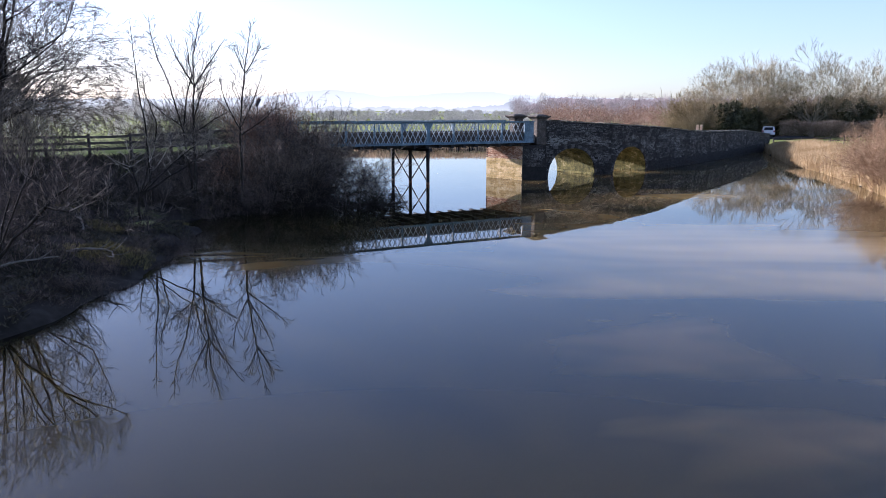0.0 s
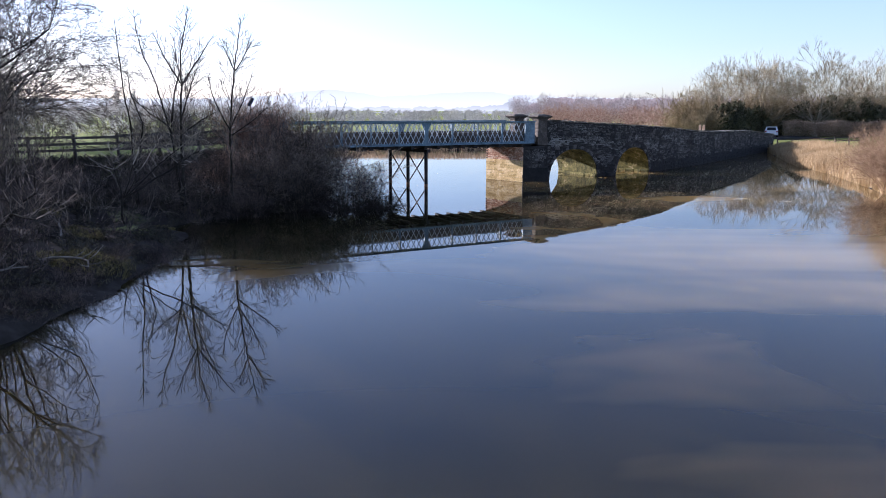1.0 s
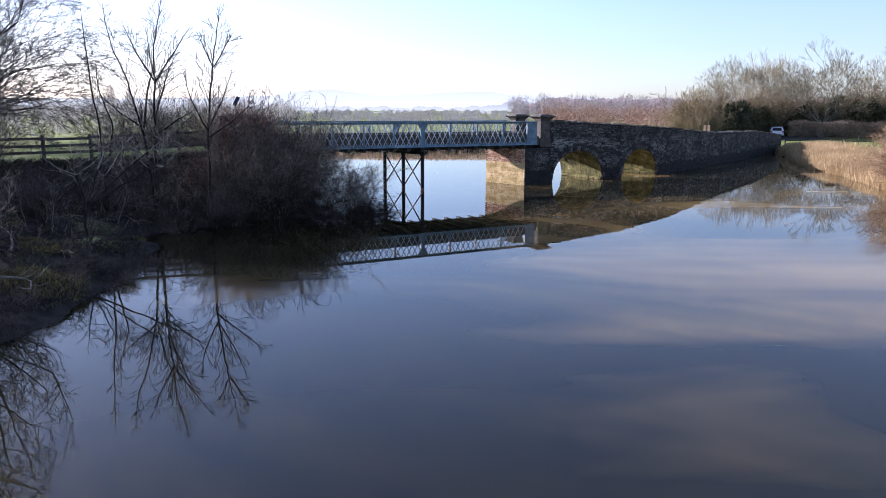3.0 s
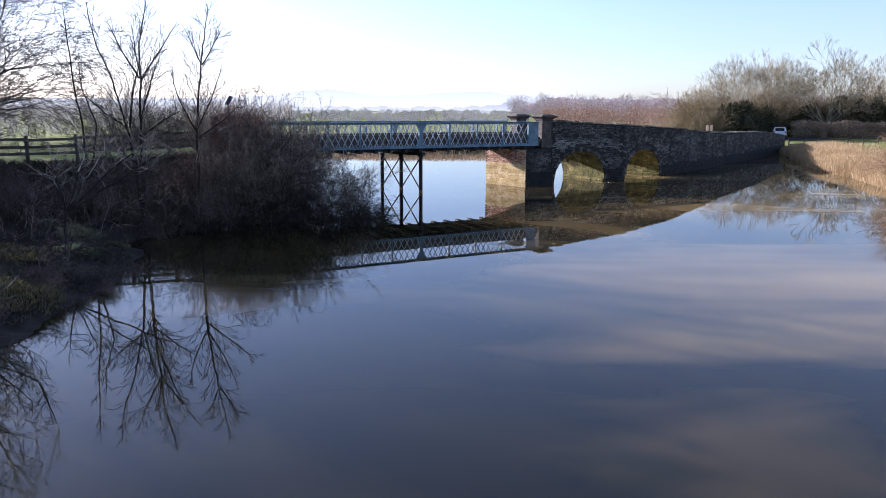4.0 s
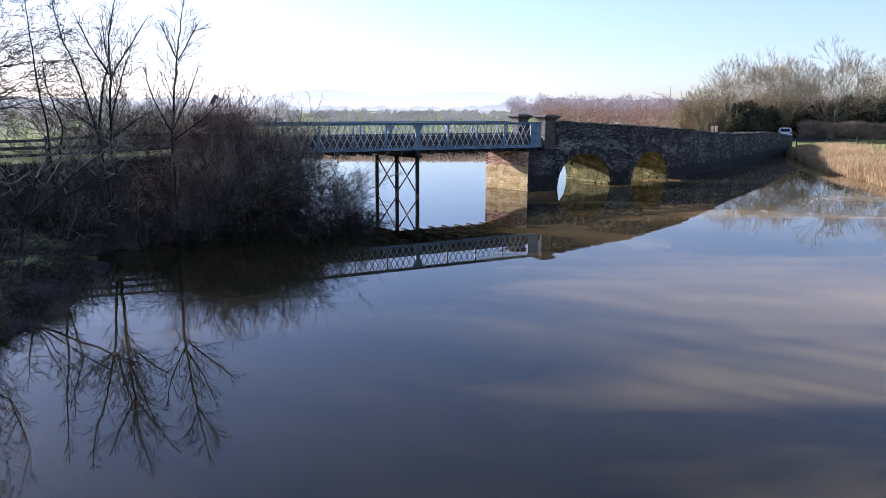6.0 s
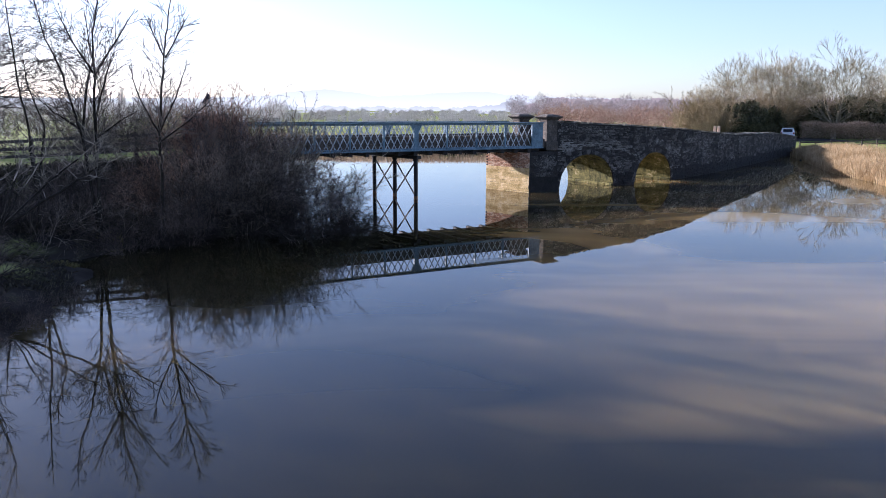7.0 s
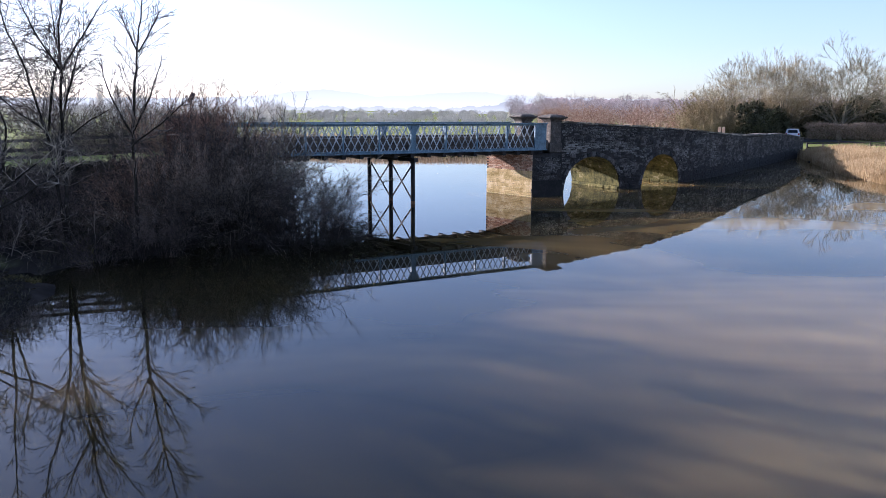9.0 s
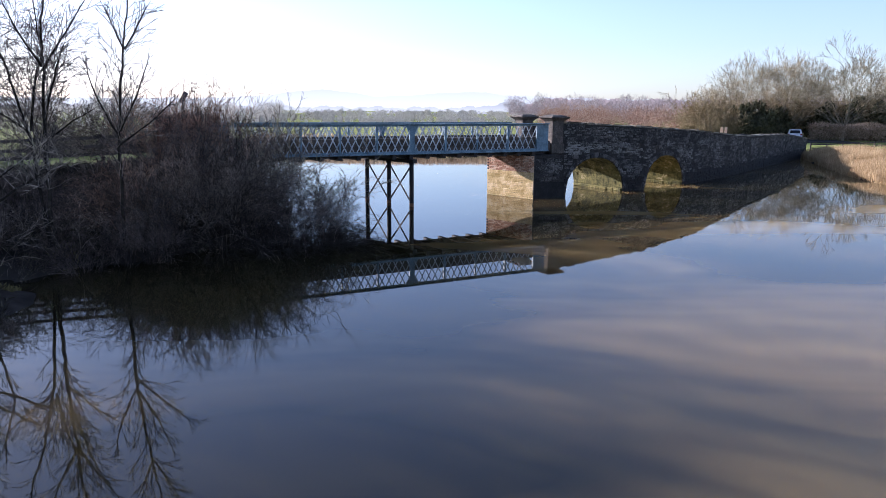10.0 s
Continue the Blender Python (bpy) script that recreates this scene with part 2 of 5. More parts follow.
def water_material():
    m = bpy.data.materials.new("silty_river_water")
    m.use_nodes = True
    n, l = m.node_tree.nodes, m.node_tree.links
    b = n["Principled BSDF"]
    geo = n.new("ShaderNodeNewGeometry")
    mp = n.new("ShaderNodeMapping")
    mp.inputs["Rotation"].default_value = (0, 0, radians(18))
    mp.inputs["Scale"].default_value = (0.075, 0.21, 1)
    l.new(geo.outputs["Position"], mp.inputs[0])
    silt = n.new("ShaderNodeTexNoise")
    silt.inputs["Scale"].default_value, silt.inputs["Detail"].default_value, silt.inputs["Distortion"].default_value = 1.0, 3, 0.6
    l.new(mp.outputs[0], silt.inputs[0])
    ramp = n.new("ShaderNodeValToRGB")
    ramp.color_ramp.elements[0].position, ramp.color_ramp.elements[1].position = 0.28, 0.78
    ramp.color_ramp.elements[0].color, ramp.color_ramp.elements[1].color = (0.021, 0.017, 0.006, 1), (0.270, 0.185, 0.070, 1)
    dot = n.new("ShaderNodeVectorMath")
    dot.operation = "DOT_PRODUCT"
    dot.inputs[1].default_value = (0.17, 0.85, 0)
    l.new(geo.outputs["Position"], dot.inputs[0])
    drift = n.new("ShaderNodeMath")
    drift.operation = "MULTIPLY_ADD"
    l.new(silt.outputs["Fac"], drift.inputs[0])
    drift.inputs[1].default_value = 5.0
    l.new(dot.outputs["Value"], drift.inputs[2])
    wave = n.new("ShaderNodeMath")
    wave.operation = "SINE"
    l.new(drift.outputs[0], wave.inputs[0])
    band = n.new("ShaderNodeMath")
    band.operation = "MULTIPLY_ADD"
    l.new(wave.outputs[0], band.inputs[0])
    band.inputs[1].default_value = 0.05
    l.new(silt.outputs["Fac"], band.inputs[2])
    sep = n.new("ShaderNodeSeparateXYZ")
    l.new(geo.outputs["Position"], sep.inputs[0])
    # Base colour shifts with position: darker close in and near the left shore.
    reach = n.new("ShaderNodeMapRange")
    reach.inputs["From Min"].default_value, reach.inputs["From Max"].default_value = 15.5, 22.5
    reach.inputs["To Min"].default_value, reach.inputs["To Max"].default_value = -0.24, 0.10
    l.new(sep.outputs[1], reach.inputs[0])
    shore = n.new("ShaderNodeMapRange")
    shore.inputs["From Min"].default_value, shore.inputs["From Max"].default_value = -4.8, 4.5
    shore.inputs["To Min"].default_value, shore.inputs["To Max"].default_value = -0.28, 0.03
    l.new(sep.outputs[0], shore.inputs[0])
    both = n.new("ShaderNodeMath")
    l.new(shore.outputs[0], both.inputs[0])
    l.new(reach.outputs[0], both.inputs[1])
    # Darker again from y 24.5 to 29 and beyond.
    mid_offset = n.new("ShaderNodeMapRange")
    mid_offset.inputs["From Min"].default_value, mid_offset.inputs["From Max"].default_value = 24.5, 29
    mid_offset.inputs["To Min"].default_value, mid_offset.inputs["To Max"].default_value = 0.0, -0.21
    l.new(sep.outputs[1], mid_offset.inputs[0])
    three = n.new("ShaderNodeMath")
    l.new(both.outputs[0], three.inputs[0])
    l.new(mid_offset.outputs[0], three.inputs[1])
    # Slightly lighter from y 33 on.
    far_offset = n.new("ShaderNodeMapRange")
    far_offset.inputs["From Min"].default_value, far_offset.inputs["From Max"].default_value = 33, 41
    far_offset.inputs["To Min"].default_value, far_offset.inputs["To Max"].default_value = 0.0, 0.03
    l.new(sep.outputs[1], far_offset.inputs[0])
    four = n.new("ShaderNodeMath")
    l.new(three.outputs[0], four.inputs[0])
    l.new(far_offset.outputs[0], four.inputs[1])
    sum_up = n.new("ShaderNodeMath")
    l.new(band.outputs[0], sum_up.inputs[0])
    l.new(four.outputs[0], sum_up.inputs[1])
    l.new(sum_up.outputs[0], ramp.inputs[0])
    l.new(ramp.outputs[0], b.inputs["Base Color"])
    b.inputs["IOR"].default_value = 1.33
    b.inputs["Subsurface Weight"].default_value = 1.0
    b.inputs["Subsurface Radius"].default_value = (1.0, 0.9, 0.8)
    b.inputs["Subsurface Scale"].default_value = 2.5
    b.inputs["Roughness"].default_value = 0.004
    rip = n.new("ShaderNodeTexNoise")
    rip.inputs["Scale"].default_value, rip.inputs["Detail"].default_value = 1.2, 2
    l.new(geo.outputs["Position"], rip.inputs[0])
    bp = n.new("ShaderNodeBump")
    bp.inputs["Strength"].default_value, bp.inputs["Distance"].default_value = 0.007, 0.05
    l.new(rip.outputs["Fac"], bp.inputs["Height"])
    l.new(bp.outputs[0], b.inputs["Normal"])
    return m


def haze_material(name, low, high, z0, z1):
    """Self-glowing far slope: distance haze painted as emission, mostly paler towards its foot."""
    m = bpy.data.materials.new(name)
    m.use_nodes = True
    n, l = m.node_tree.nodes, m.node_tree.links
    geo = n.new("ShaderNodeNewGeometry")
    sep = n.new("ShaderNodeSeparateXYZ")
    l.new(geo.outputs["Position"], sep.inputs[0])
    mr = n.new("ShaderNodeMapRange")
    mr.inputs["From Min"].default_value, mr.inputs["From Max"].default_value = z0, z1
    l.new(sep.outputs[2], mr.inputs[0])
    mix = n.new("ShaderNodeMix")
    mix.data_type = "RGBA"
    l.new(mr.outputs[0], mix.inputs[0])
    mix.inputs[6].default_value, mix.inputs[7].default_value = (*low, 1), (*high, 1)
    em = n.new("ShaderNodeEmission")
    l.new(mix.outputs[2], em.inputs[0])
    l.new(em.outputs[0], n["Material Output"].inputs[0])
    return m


# ================= mesh helpers =================
def mesh_from(name, verts, faces, mat, smooth=False):
    me = bpy.data.meshes.new(name)
    me.from_pydata(verts, [], faces)
    me.materials.append(mat)
    if smooth:
        me.polygons.foreach_set("use_smooth", [True] * len(me.polygons))
    me.update()
    return me


def fast_mesh(name, verts, loops, per_face, mat, smooth=False):
    """Mesh from numpy arrays; every face has the same number of corners."""
    me = bpy.data.meshes.new(name)
    nf = len(loops) // per_face
    me.vertices.add(len(verts))
    me.vertices.foreach_set("co", np.asarray(verts, np.float32).ravel())
    me.loops.add(len(loops))
    me.loops.foreach_set("vertex_index", np.asarray(loops, np.int32))
    me.polygons.add(nf)
    me.polygons.foreach_set("loop_start", np.arange(0, nf * per_face, per_face, dtype=np.int32))
    me.materials.append(mat)
    if smooth:
        me.polygons.foreach_set("use_smooth", np.ones(nf, bool))
    me.update(calc_edges=True)
    return me


def part(name, bm, mat, parent, label=""):
    me = bpy.data.meshes.new(name)
    bm.to_mesh(me)
    bm.free()
    me.materials.append(mat)
    return part_mesh(name, me, parent, label)


def part_mesh(name, me, parent, label=""):
    ob = new(name, me)
    ob.parent = parent
    if label:
        tagged(ob, label)
    return ob


def add_box(bm, x0, x1, y0, y1, z0, z1, bevel=0.0):
    r = bmesh.ops.create_cube(bm, size=1.0)
    for w in r["verts"]:
        w.co = Vector((x0 + (w.co.x + 0.5) * (x1 - x0), y0 + (w.co.y + 0.5) * (y1 - y0), z0 + (w.co.z + 0.5) * (z1 - z0)))
    if bevel:
        es = list({e for w in r["verts"] for e in w.link_edges})
        bmesh.ops.bevel(bm, geom=es, offset=bevel, segments=1, affect="EDGES")
    return bm


def box(x0, x1, y0, y1, z0, z1, bevel=0.0):
    return add_box(bmesh.new(), x0, x1, y0, y1, z0, z1, bevel)


def bar(p, q, width, thick, up=(0, 1, 0)):
    """Flat bar from p to q; thick is its size along up."""
    p, q, up = Vector(p), Vector(q), Vector(up)
    d = (q - p).normalized()
    side = d.cross(up).normalized()
    up = side.cross(d)
    bm = bmesh.new()
    vs = [bm.verts.new(e + side * a * width / 2 + up * b * thick / 2) for e in (p, q) for a, b in ((-1, -1), (1, -1), (1, 1), (-1, 1))]
    for f in ((0, 1, 2, 3), (7, 6, 5, 4), (0, 4, 5, 1), (1, 5, 6, 2), (2, 6, 7, 3), (3, 7, 4, 0)):
        bm.faces.new([vs[i] for i in f])
    bmesh.ops.recalc_face_normals(bm, faces=bm.faces)
    return bm


def tube(p, q, r0, r1, n=10):
    p, q = Vector(p), Vector(q)
    bm = bmesh.new()
    r = bmesh.ops.create_cone(bm, cap_ends=True, segments=n, radius1=r0, radius2=r1, depth=(q - p).length)
    m = Matrix.Translation((p + q) / 2) @ (q - p).to_track_quat("Z", "Y").to_matrix().to_4x4()
    bmesh.ops.transform(bm, matrix=m, verts=bm.verts)
    return bm


def empty(name, m, label, category, group=""):
    ob = new(name)
    ob.matrix_world = m
    ob.empty_display_size = 0.2
    return tagged(ob, label, category, group)


def tubes_mesh(name, segs, mat, sides=3):
    """segs: rows of x0 y0 z0 x1 y1 z1 r0 r1; open tapered tubes in one mesh."""
    a = np.asarray(segs, float)
    p, q, r0, r1 = a[:, :3], a[:, 3:6], a[:, 6], a[:, 7]
    d = q - p
    d /= np.linalg.norm(d, axis=1)[:, None] + 1e-9
    ref = np.where(np.abs(d[:, 2:3]) < 0.9, np.array([[0, 0, 1.0]]), np.array([[1.0, 0, 0]]))
    s = np.cross(d, ref)
    s /= np.linalg.norm(s, axis=1)[:, None]
    t = np.cross(d, s)
    rings = []
    for e, r in ((p, r0), (q, r1)):
        for k in range(sides):
            c = 2 * math.pi * k / sides
            rings.append(e + (s * math.cos(c) + t * math.sin(c)) * r[:, None])
    verts = np.stack(rings, 1).reshape(-1, 3)
    quad = np.array([[k, (k + 1) % sides, sides + (k + 1) % sides, sides + k] for k in range(sides)]).ravel()
    loops = (np.arange(len(a))[:, None] * (2 * sides) + quad[None]).ravel()
    return fast_mesh(name, verts, loops, 4, mat)


# bridge frame: s along the iron span, n across it away from the camera's first place
TH = math.degrees(0.524)
BRIDGE = pose(4.405, 48.705, 0, 0, 0, TH)


def B(s, n, z=0.0):
    return BRIDGE @ Vector((s, n, z))


# ================= ground and water =================
LEFT_EDGE = [(-6.4, 35.7), (-7.6, 34.3), (-9.5, 31.8), (-11.2, 29.6), (-10.6, 27.6), (-9.5, 25.6), (-9.1, 23.2), (-9.1, 21.4), (-8.9, 19.4), (-8.9, 17.3), (-9.1, 15), (-9.3, 12.5), (-12, 6), (-15, -10), (-20, -60), (-3000, -200), (-3000, 3000), (-60, 130), (-30, 92), (-14, 60), (-8.0, 43)]
RIGHT_EDGE = [(34.2, 85.6), (31.2, 75.5), (29.0, 68), (27.4, 62.3), (26.8, 56), (24.5, 46), (22.3, 38), (21.5, 28), (23, 15), (27, 0), (32, -60), (3000, -200), (3000, 3000), (60, 200), (30, 92)]
FAR_EDGE = [(-3000, 3000), (-62, 128), (-40, 96), (-10, 84), (5, 86), (15, 87), (25, 91), (31, 95), (70, 104), (3000, 300), (3000, 3000)]
NEAR_EDGE = [(-3000, -45), (-20, -50), (32, -50), (3000, -45), (3000, -3000), (-3000, -3000)]


PUDDLES = [(-12.7, 27.7, 1.1, 0.7), (-11.7, 28.6, 0.9, 0.6), (-13.4, 25.9, 0.6, 0.45)]


def signed(px, py, poly):
    """Distance to the polygon's edge, positive inside."""
    best = np.full(px.shape, 1e9)
    inside = np.zeros(px.shape, bool)
    for (x0, y0), (x1, y1) in zip(poly, poly[1:] + poly[:1]):
        dx, dy = x1 - x0, y1 - y0
        t = np.clip(((px - x0) * dx + (py - y0) * dy) / (dx * dx + dy * dy), 0, 1)
        best = np.minimum(best, np.hypot(px - x0 - t * dx, py - y0 - t * dy))
        cross = ((y0 > py) != (y1 > py)) & (px < dx * (py - y0) / (dy if dy else 1e-9) + x0)
        inside ^= cross
    return np.where(inside, best, -best)


def wob(x, y, k):
    return np.sin(x * k + 1.7) * np.cos(y * k * 1.13 + 0.4) + 0.5 * np.sin(x * k * 2.3 + y * k * 1.9)


def land_height(x, y):
    d = np.full(np.shape(x), -1e9)
    for poly in (LEFT_EDGE, RIGHT_EDGE, FAR_EDGE, NEAR_EDGE):
        d = np.maximum(d, signed(x, y, poly))
    d = d + 0.35 * wob(x, y, 0.9)
    h = np.where(d > 0, 0.30 + 0.75 * (1 - np.exp(-np.maximum(d, 0) / 5)) - 0.30 * np.exp(-np.maximum(d, 0) / 0.5), np.maximum(-1.4, d * 0.5))
    h = h + np.where(d > 0, 0.06 * wob(x, y, 1.7), 0)
    low = np.clip((x - 15) / 6, 0, 1) * np.clip((135 - y) / 10, 0, 1)
    h = np.where(h > 0, h * (1 - 0.32 * low), h)
    # causeway that carries the road to the iron span
    ux, uy = math.cos(radians(TH)), math.sin(radians(TH))
    rx, ry = x - 4.405, y - 48.705
    s, n = rx * ux + ry * uy, -rx * uy + ry * ux
    top = np.where(s > -17, 2.62, 2.62 - 0.5 * (1 - np.exp(np.minimum(s + 17, 0) / 5.0)))
    side = np.clip(1 - (np.abs(n - 2.3) - 2.9) / 3.2, 0, 1)
    side = side * side * (3 - 2 * side) * (s < -16.3)
    for px, py, rx, ry in PUDDLES:
        q = ((x - px) / rx) ** 2 + ((y - py) / ry) ** 2 + 0.5 * wob(x, y, 3.1)
        h = h - 0.75 * np.exp(-np.maximum(q, 0))
    return np.maximum(h, np.where(side > 0, h + (top - h) * side, -9))


def axis(lo, hi, step, far):
    inner = np.arange(lo, hi + step, step)
    out = [step]
    while sum(out) < far:
        out.append(out[-1] * 1.35)
    grow = np.cumsum(out)
    return np.concatenate([lo - grow[::-1], inner, inner[-1] + grow])


def build_ground():
    gx, gy = axis(-34, 48, 0.55, 4200), axis(-8, 112, 0.7, 4200)
    X, Y = np.meshgrid(gx, gy)
    Z = land_height(X, Y)
    verts = np.stack([X, Y, Z], -1).reshape(-1, 3)
    w, h = len(gx), len(gy)
    i = (np.arange(h - 1)[:, None] * w + np.arange(w - 1)[None]).ravel()
    loops = np.stack([i, i + 1, i + w + 1, i + w], 1).ravel()
    ob = new("ground", fast_mesh("ground", verts, loops, 4, ground_material(), True))
    tagged(ob, "grassy winter fields and muddy river banks", "ground", kind="structure")
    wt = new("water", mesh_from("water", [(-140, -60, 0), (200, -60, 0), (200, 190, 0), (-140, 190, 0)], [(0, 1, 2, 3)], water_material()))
    tagged(wt, "calm brown silty flood water of a river", "water", kind="structure")


build_ground()


def build_backdrop():
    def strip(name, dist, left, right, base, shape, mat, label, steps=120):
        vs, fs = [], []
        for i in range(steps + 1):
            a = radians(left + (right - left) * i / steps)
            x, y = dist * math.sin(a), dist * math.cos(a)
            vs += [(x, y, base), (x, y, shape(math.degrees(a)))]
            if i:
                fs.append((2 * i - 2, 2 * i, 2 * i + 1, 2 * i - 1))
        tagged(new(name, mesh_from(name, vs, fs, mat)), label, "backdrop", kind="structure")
    def hills(a):
        ridge = [(-60, 40), (-30, 42), (-19, 50), (-14.5, 66), (-12, 92), (-10.2, 99), (-8.4, 88), (-6.5, 66), (-4, 72), (-1, 88), (2.1, 93), (3.4, 74), (4.6, 76), (7, 68), (12, 60), (20, 56), (40, 44), (60, 40)]
        return float(np.interp(a, [p[0] for p in ridge], [p[1] for p in ridge])) + 1.5 * math.sin(a * 2.3) + 0.8 * math.sin(a * 7.1)
    # All four strips emit their colour; haze and daylight are painted into it.
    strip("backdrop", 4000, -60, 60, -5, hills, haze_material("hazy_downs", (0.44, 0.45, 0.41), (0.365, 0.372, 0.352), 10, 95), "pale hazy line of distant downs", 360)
    def woods(a):
        return 1.0 + 2.5 * abs(math.sin(a * 0.9 + 1)) + 2.0 * abs(math.sin(a * 2.3)) + 1.2 * abs(math.sin(a * 7.7)) + 0.9 * abs(math.sin(a * 19.0)) + 7 * math.exp(-((a - 4) / 2.2) ** 2)
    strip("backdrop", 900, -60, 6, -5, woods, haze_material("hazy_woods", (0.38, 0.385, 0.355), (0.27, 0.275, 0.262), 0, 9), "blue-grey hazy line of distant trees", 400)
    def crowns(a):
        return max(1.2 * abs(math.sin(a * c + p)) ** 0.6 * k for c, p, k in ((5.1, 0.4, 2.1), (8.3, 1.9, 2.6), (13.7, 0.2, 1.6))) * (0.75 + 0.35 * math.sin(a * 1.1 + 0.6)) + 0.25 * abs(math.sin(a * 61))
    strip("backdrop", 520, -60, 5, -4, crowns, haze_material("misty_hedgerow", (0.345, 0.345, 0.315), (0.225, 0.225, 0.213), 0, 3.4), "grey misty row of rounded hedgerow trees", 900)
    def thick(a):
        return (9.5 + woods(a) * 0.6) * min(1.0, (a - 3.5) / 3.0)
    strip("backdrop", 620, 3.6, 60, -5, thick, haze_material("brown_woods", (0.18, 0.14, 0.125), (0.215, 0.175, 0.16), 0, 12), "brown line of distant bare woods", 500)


build_backdrop()

# ================= iron span =================
G_TOP, G_BOT = 3.81, 2.41
S_LEFT, S_RIGHT = -16.45, 0.0
POSTS = [-0.68 - 1.757 * k for k in range(9)]


def build_girder(n, label):
    g = empty("lattice_girder", BRIDGE @ pose(0, n, 0), label, "bridge girder", "girders of the iron span")
    part("top_flange", box(S_LEFT, S_RIGHT, -0.16, 0.16, G_TOP - 0.05, G_TOP, 0.008), M_PAINT, g)
    part("top_angle", box(S_LEFT, S_RIGHT, -0.03, 0.03, G_TOP - 0.13, G_TOP - 0.05), M_PAINT, g)
    part("bottom_flange", box(S_LEFT, S_RIGHT, -0.16, 0.16, G_BOT, G_BOT + 0.05, 0.008), M_PAINT, g)
    part("bottom_angle", box(S_LEFT, S_RIGHT, -0.03, 0.03, G_BOT + 0.05, G_BOT + 0.15), M_PAINT, g)
    part("end_plate", box(-0.68 if n < 1 else -0.2, S_RIGHT, -0.05, 0.05, G_BOT + 0.05, G_TOP - 0.05), M_PAINT, g)
    part("end_plate", box(S_LEFT, S_LEFT + 0.45, -0.05, 0.05, G_BOT + 0.05, G_TOP - 0.05), M_PAINT, g)
    for k, s in enumerate(POSTS):
        w = 0.045 if k % 2 else 0.03
        if k == 4:
            w = 0.12
        part("stiffener", box(s - w, s + w, -0.06, 0.06, G_BOT + 0.05, G_TOP - 0.05, 0.006), M_PAINT, g)
    for sg in (-1, 1):
        for za, zb in ((G_BOT + 0.05, G_BOT + 0.5), (G_TOP - 0.05, G_TOP - 0.5)):
            gm = bmesh.new()
            tri = [(POSTS[4] + sg * 0.12, za), (POSTS[4] + sg * 0.34, za), (POSTS[4] + sg * 0.12, zb)]
            fa = [gm.verts.new((x, -0.025, z)) for x, z in tri]
            fb = [gm.verts.new((x, 0.025, z)) for x, z in tri]
            gm.faces.new(fa), gm.faces.new(fb[::-1])
            for i in range(3):
                gm.faces.new((fa[i], fb[i], fb[(i + 1) % 3], fa[(i + 1) % 3]))
            bmesh.ops.recalc_face_normals(gm, faces=gm.faces)
            part("gusset", gm, M_PAINT, g)
    z0, z1 = G_BOT + 0.12, G_TOP - 0.10
    run, step = 0.62, 0.351
    m1 = bar((0, -0.045, z0), (run, -0.045, z1), 0.048, 0.014)
    m2 = bar((run, 0.045, z0), (0, 0.045, z1), 0.048, 0.014)
    meshes = []
    for bm in (m1, m2):
        me = bpy.data.meshes.new("lattice_bar")
        bm.to_mesh(me)
        bm.free()
        me.materials.append(M_BAR)
        meshes.append(me)
    s = -0.70 - run
    while s > S_LEFT + 0.4:
        for me in meshes:
            ob = part_mesh("lattice_bar", me, g)
            ob.location = (s, 0, 0)
        s -= step
    return g


SPAN_W = 3.4
build_girder(0.0, "blue-grey painted iron lattice girder of the bridge")
build_girder(SPAN_W, "blue-grey painted iron lattice girder of the bridge")


def build_deck():
    d = empty("bridge_deck", BRIDGE, "dark timber and iron deck with asphalt road", "bridge deck")
    part("deck_plate", box(S_LEFT - 0.2, 0.3, 0.18, SPAN_W - 0.18, 2.46, 2.90), M_TIMBER, d)
    part("road_surface", box(S_LEFT - 0.2, 0.3, 0.4, SPAN_W - 0.4, 2.904, 2.96), M_ASPHALT, d)
    for n in (0.20, SPAN_W - 0.42):
        part("kerb", box(S_LEFT - 0.1, 0.2, n, n + 0.22, 2.904, 3.14, 0.01), M_TIMBER, d, "dark timber kerb")
    for k in range(19):
        s = -0.9 - 0.86 * k
        part("cross_beam", box(s - 0.09, s + 0.09, -0.1, SPAN_W + 0.1, 2.20, 2.405), M_IRON, d)
    for n in (0.25, 1.6, 3.0, SPAN_W - 0.25):
        part("stringer", box(S_LEFT, -0.1, n - 0.07, n + 0.07, 2.28, 2.455), M_IRON, d)


build_deck()


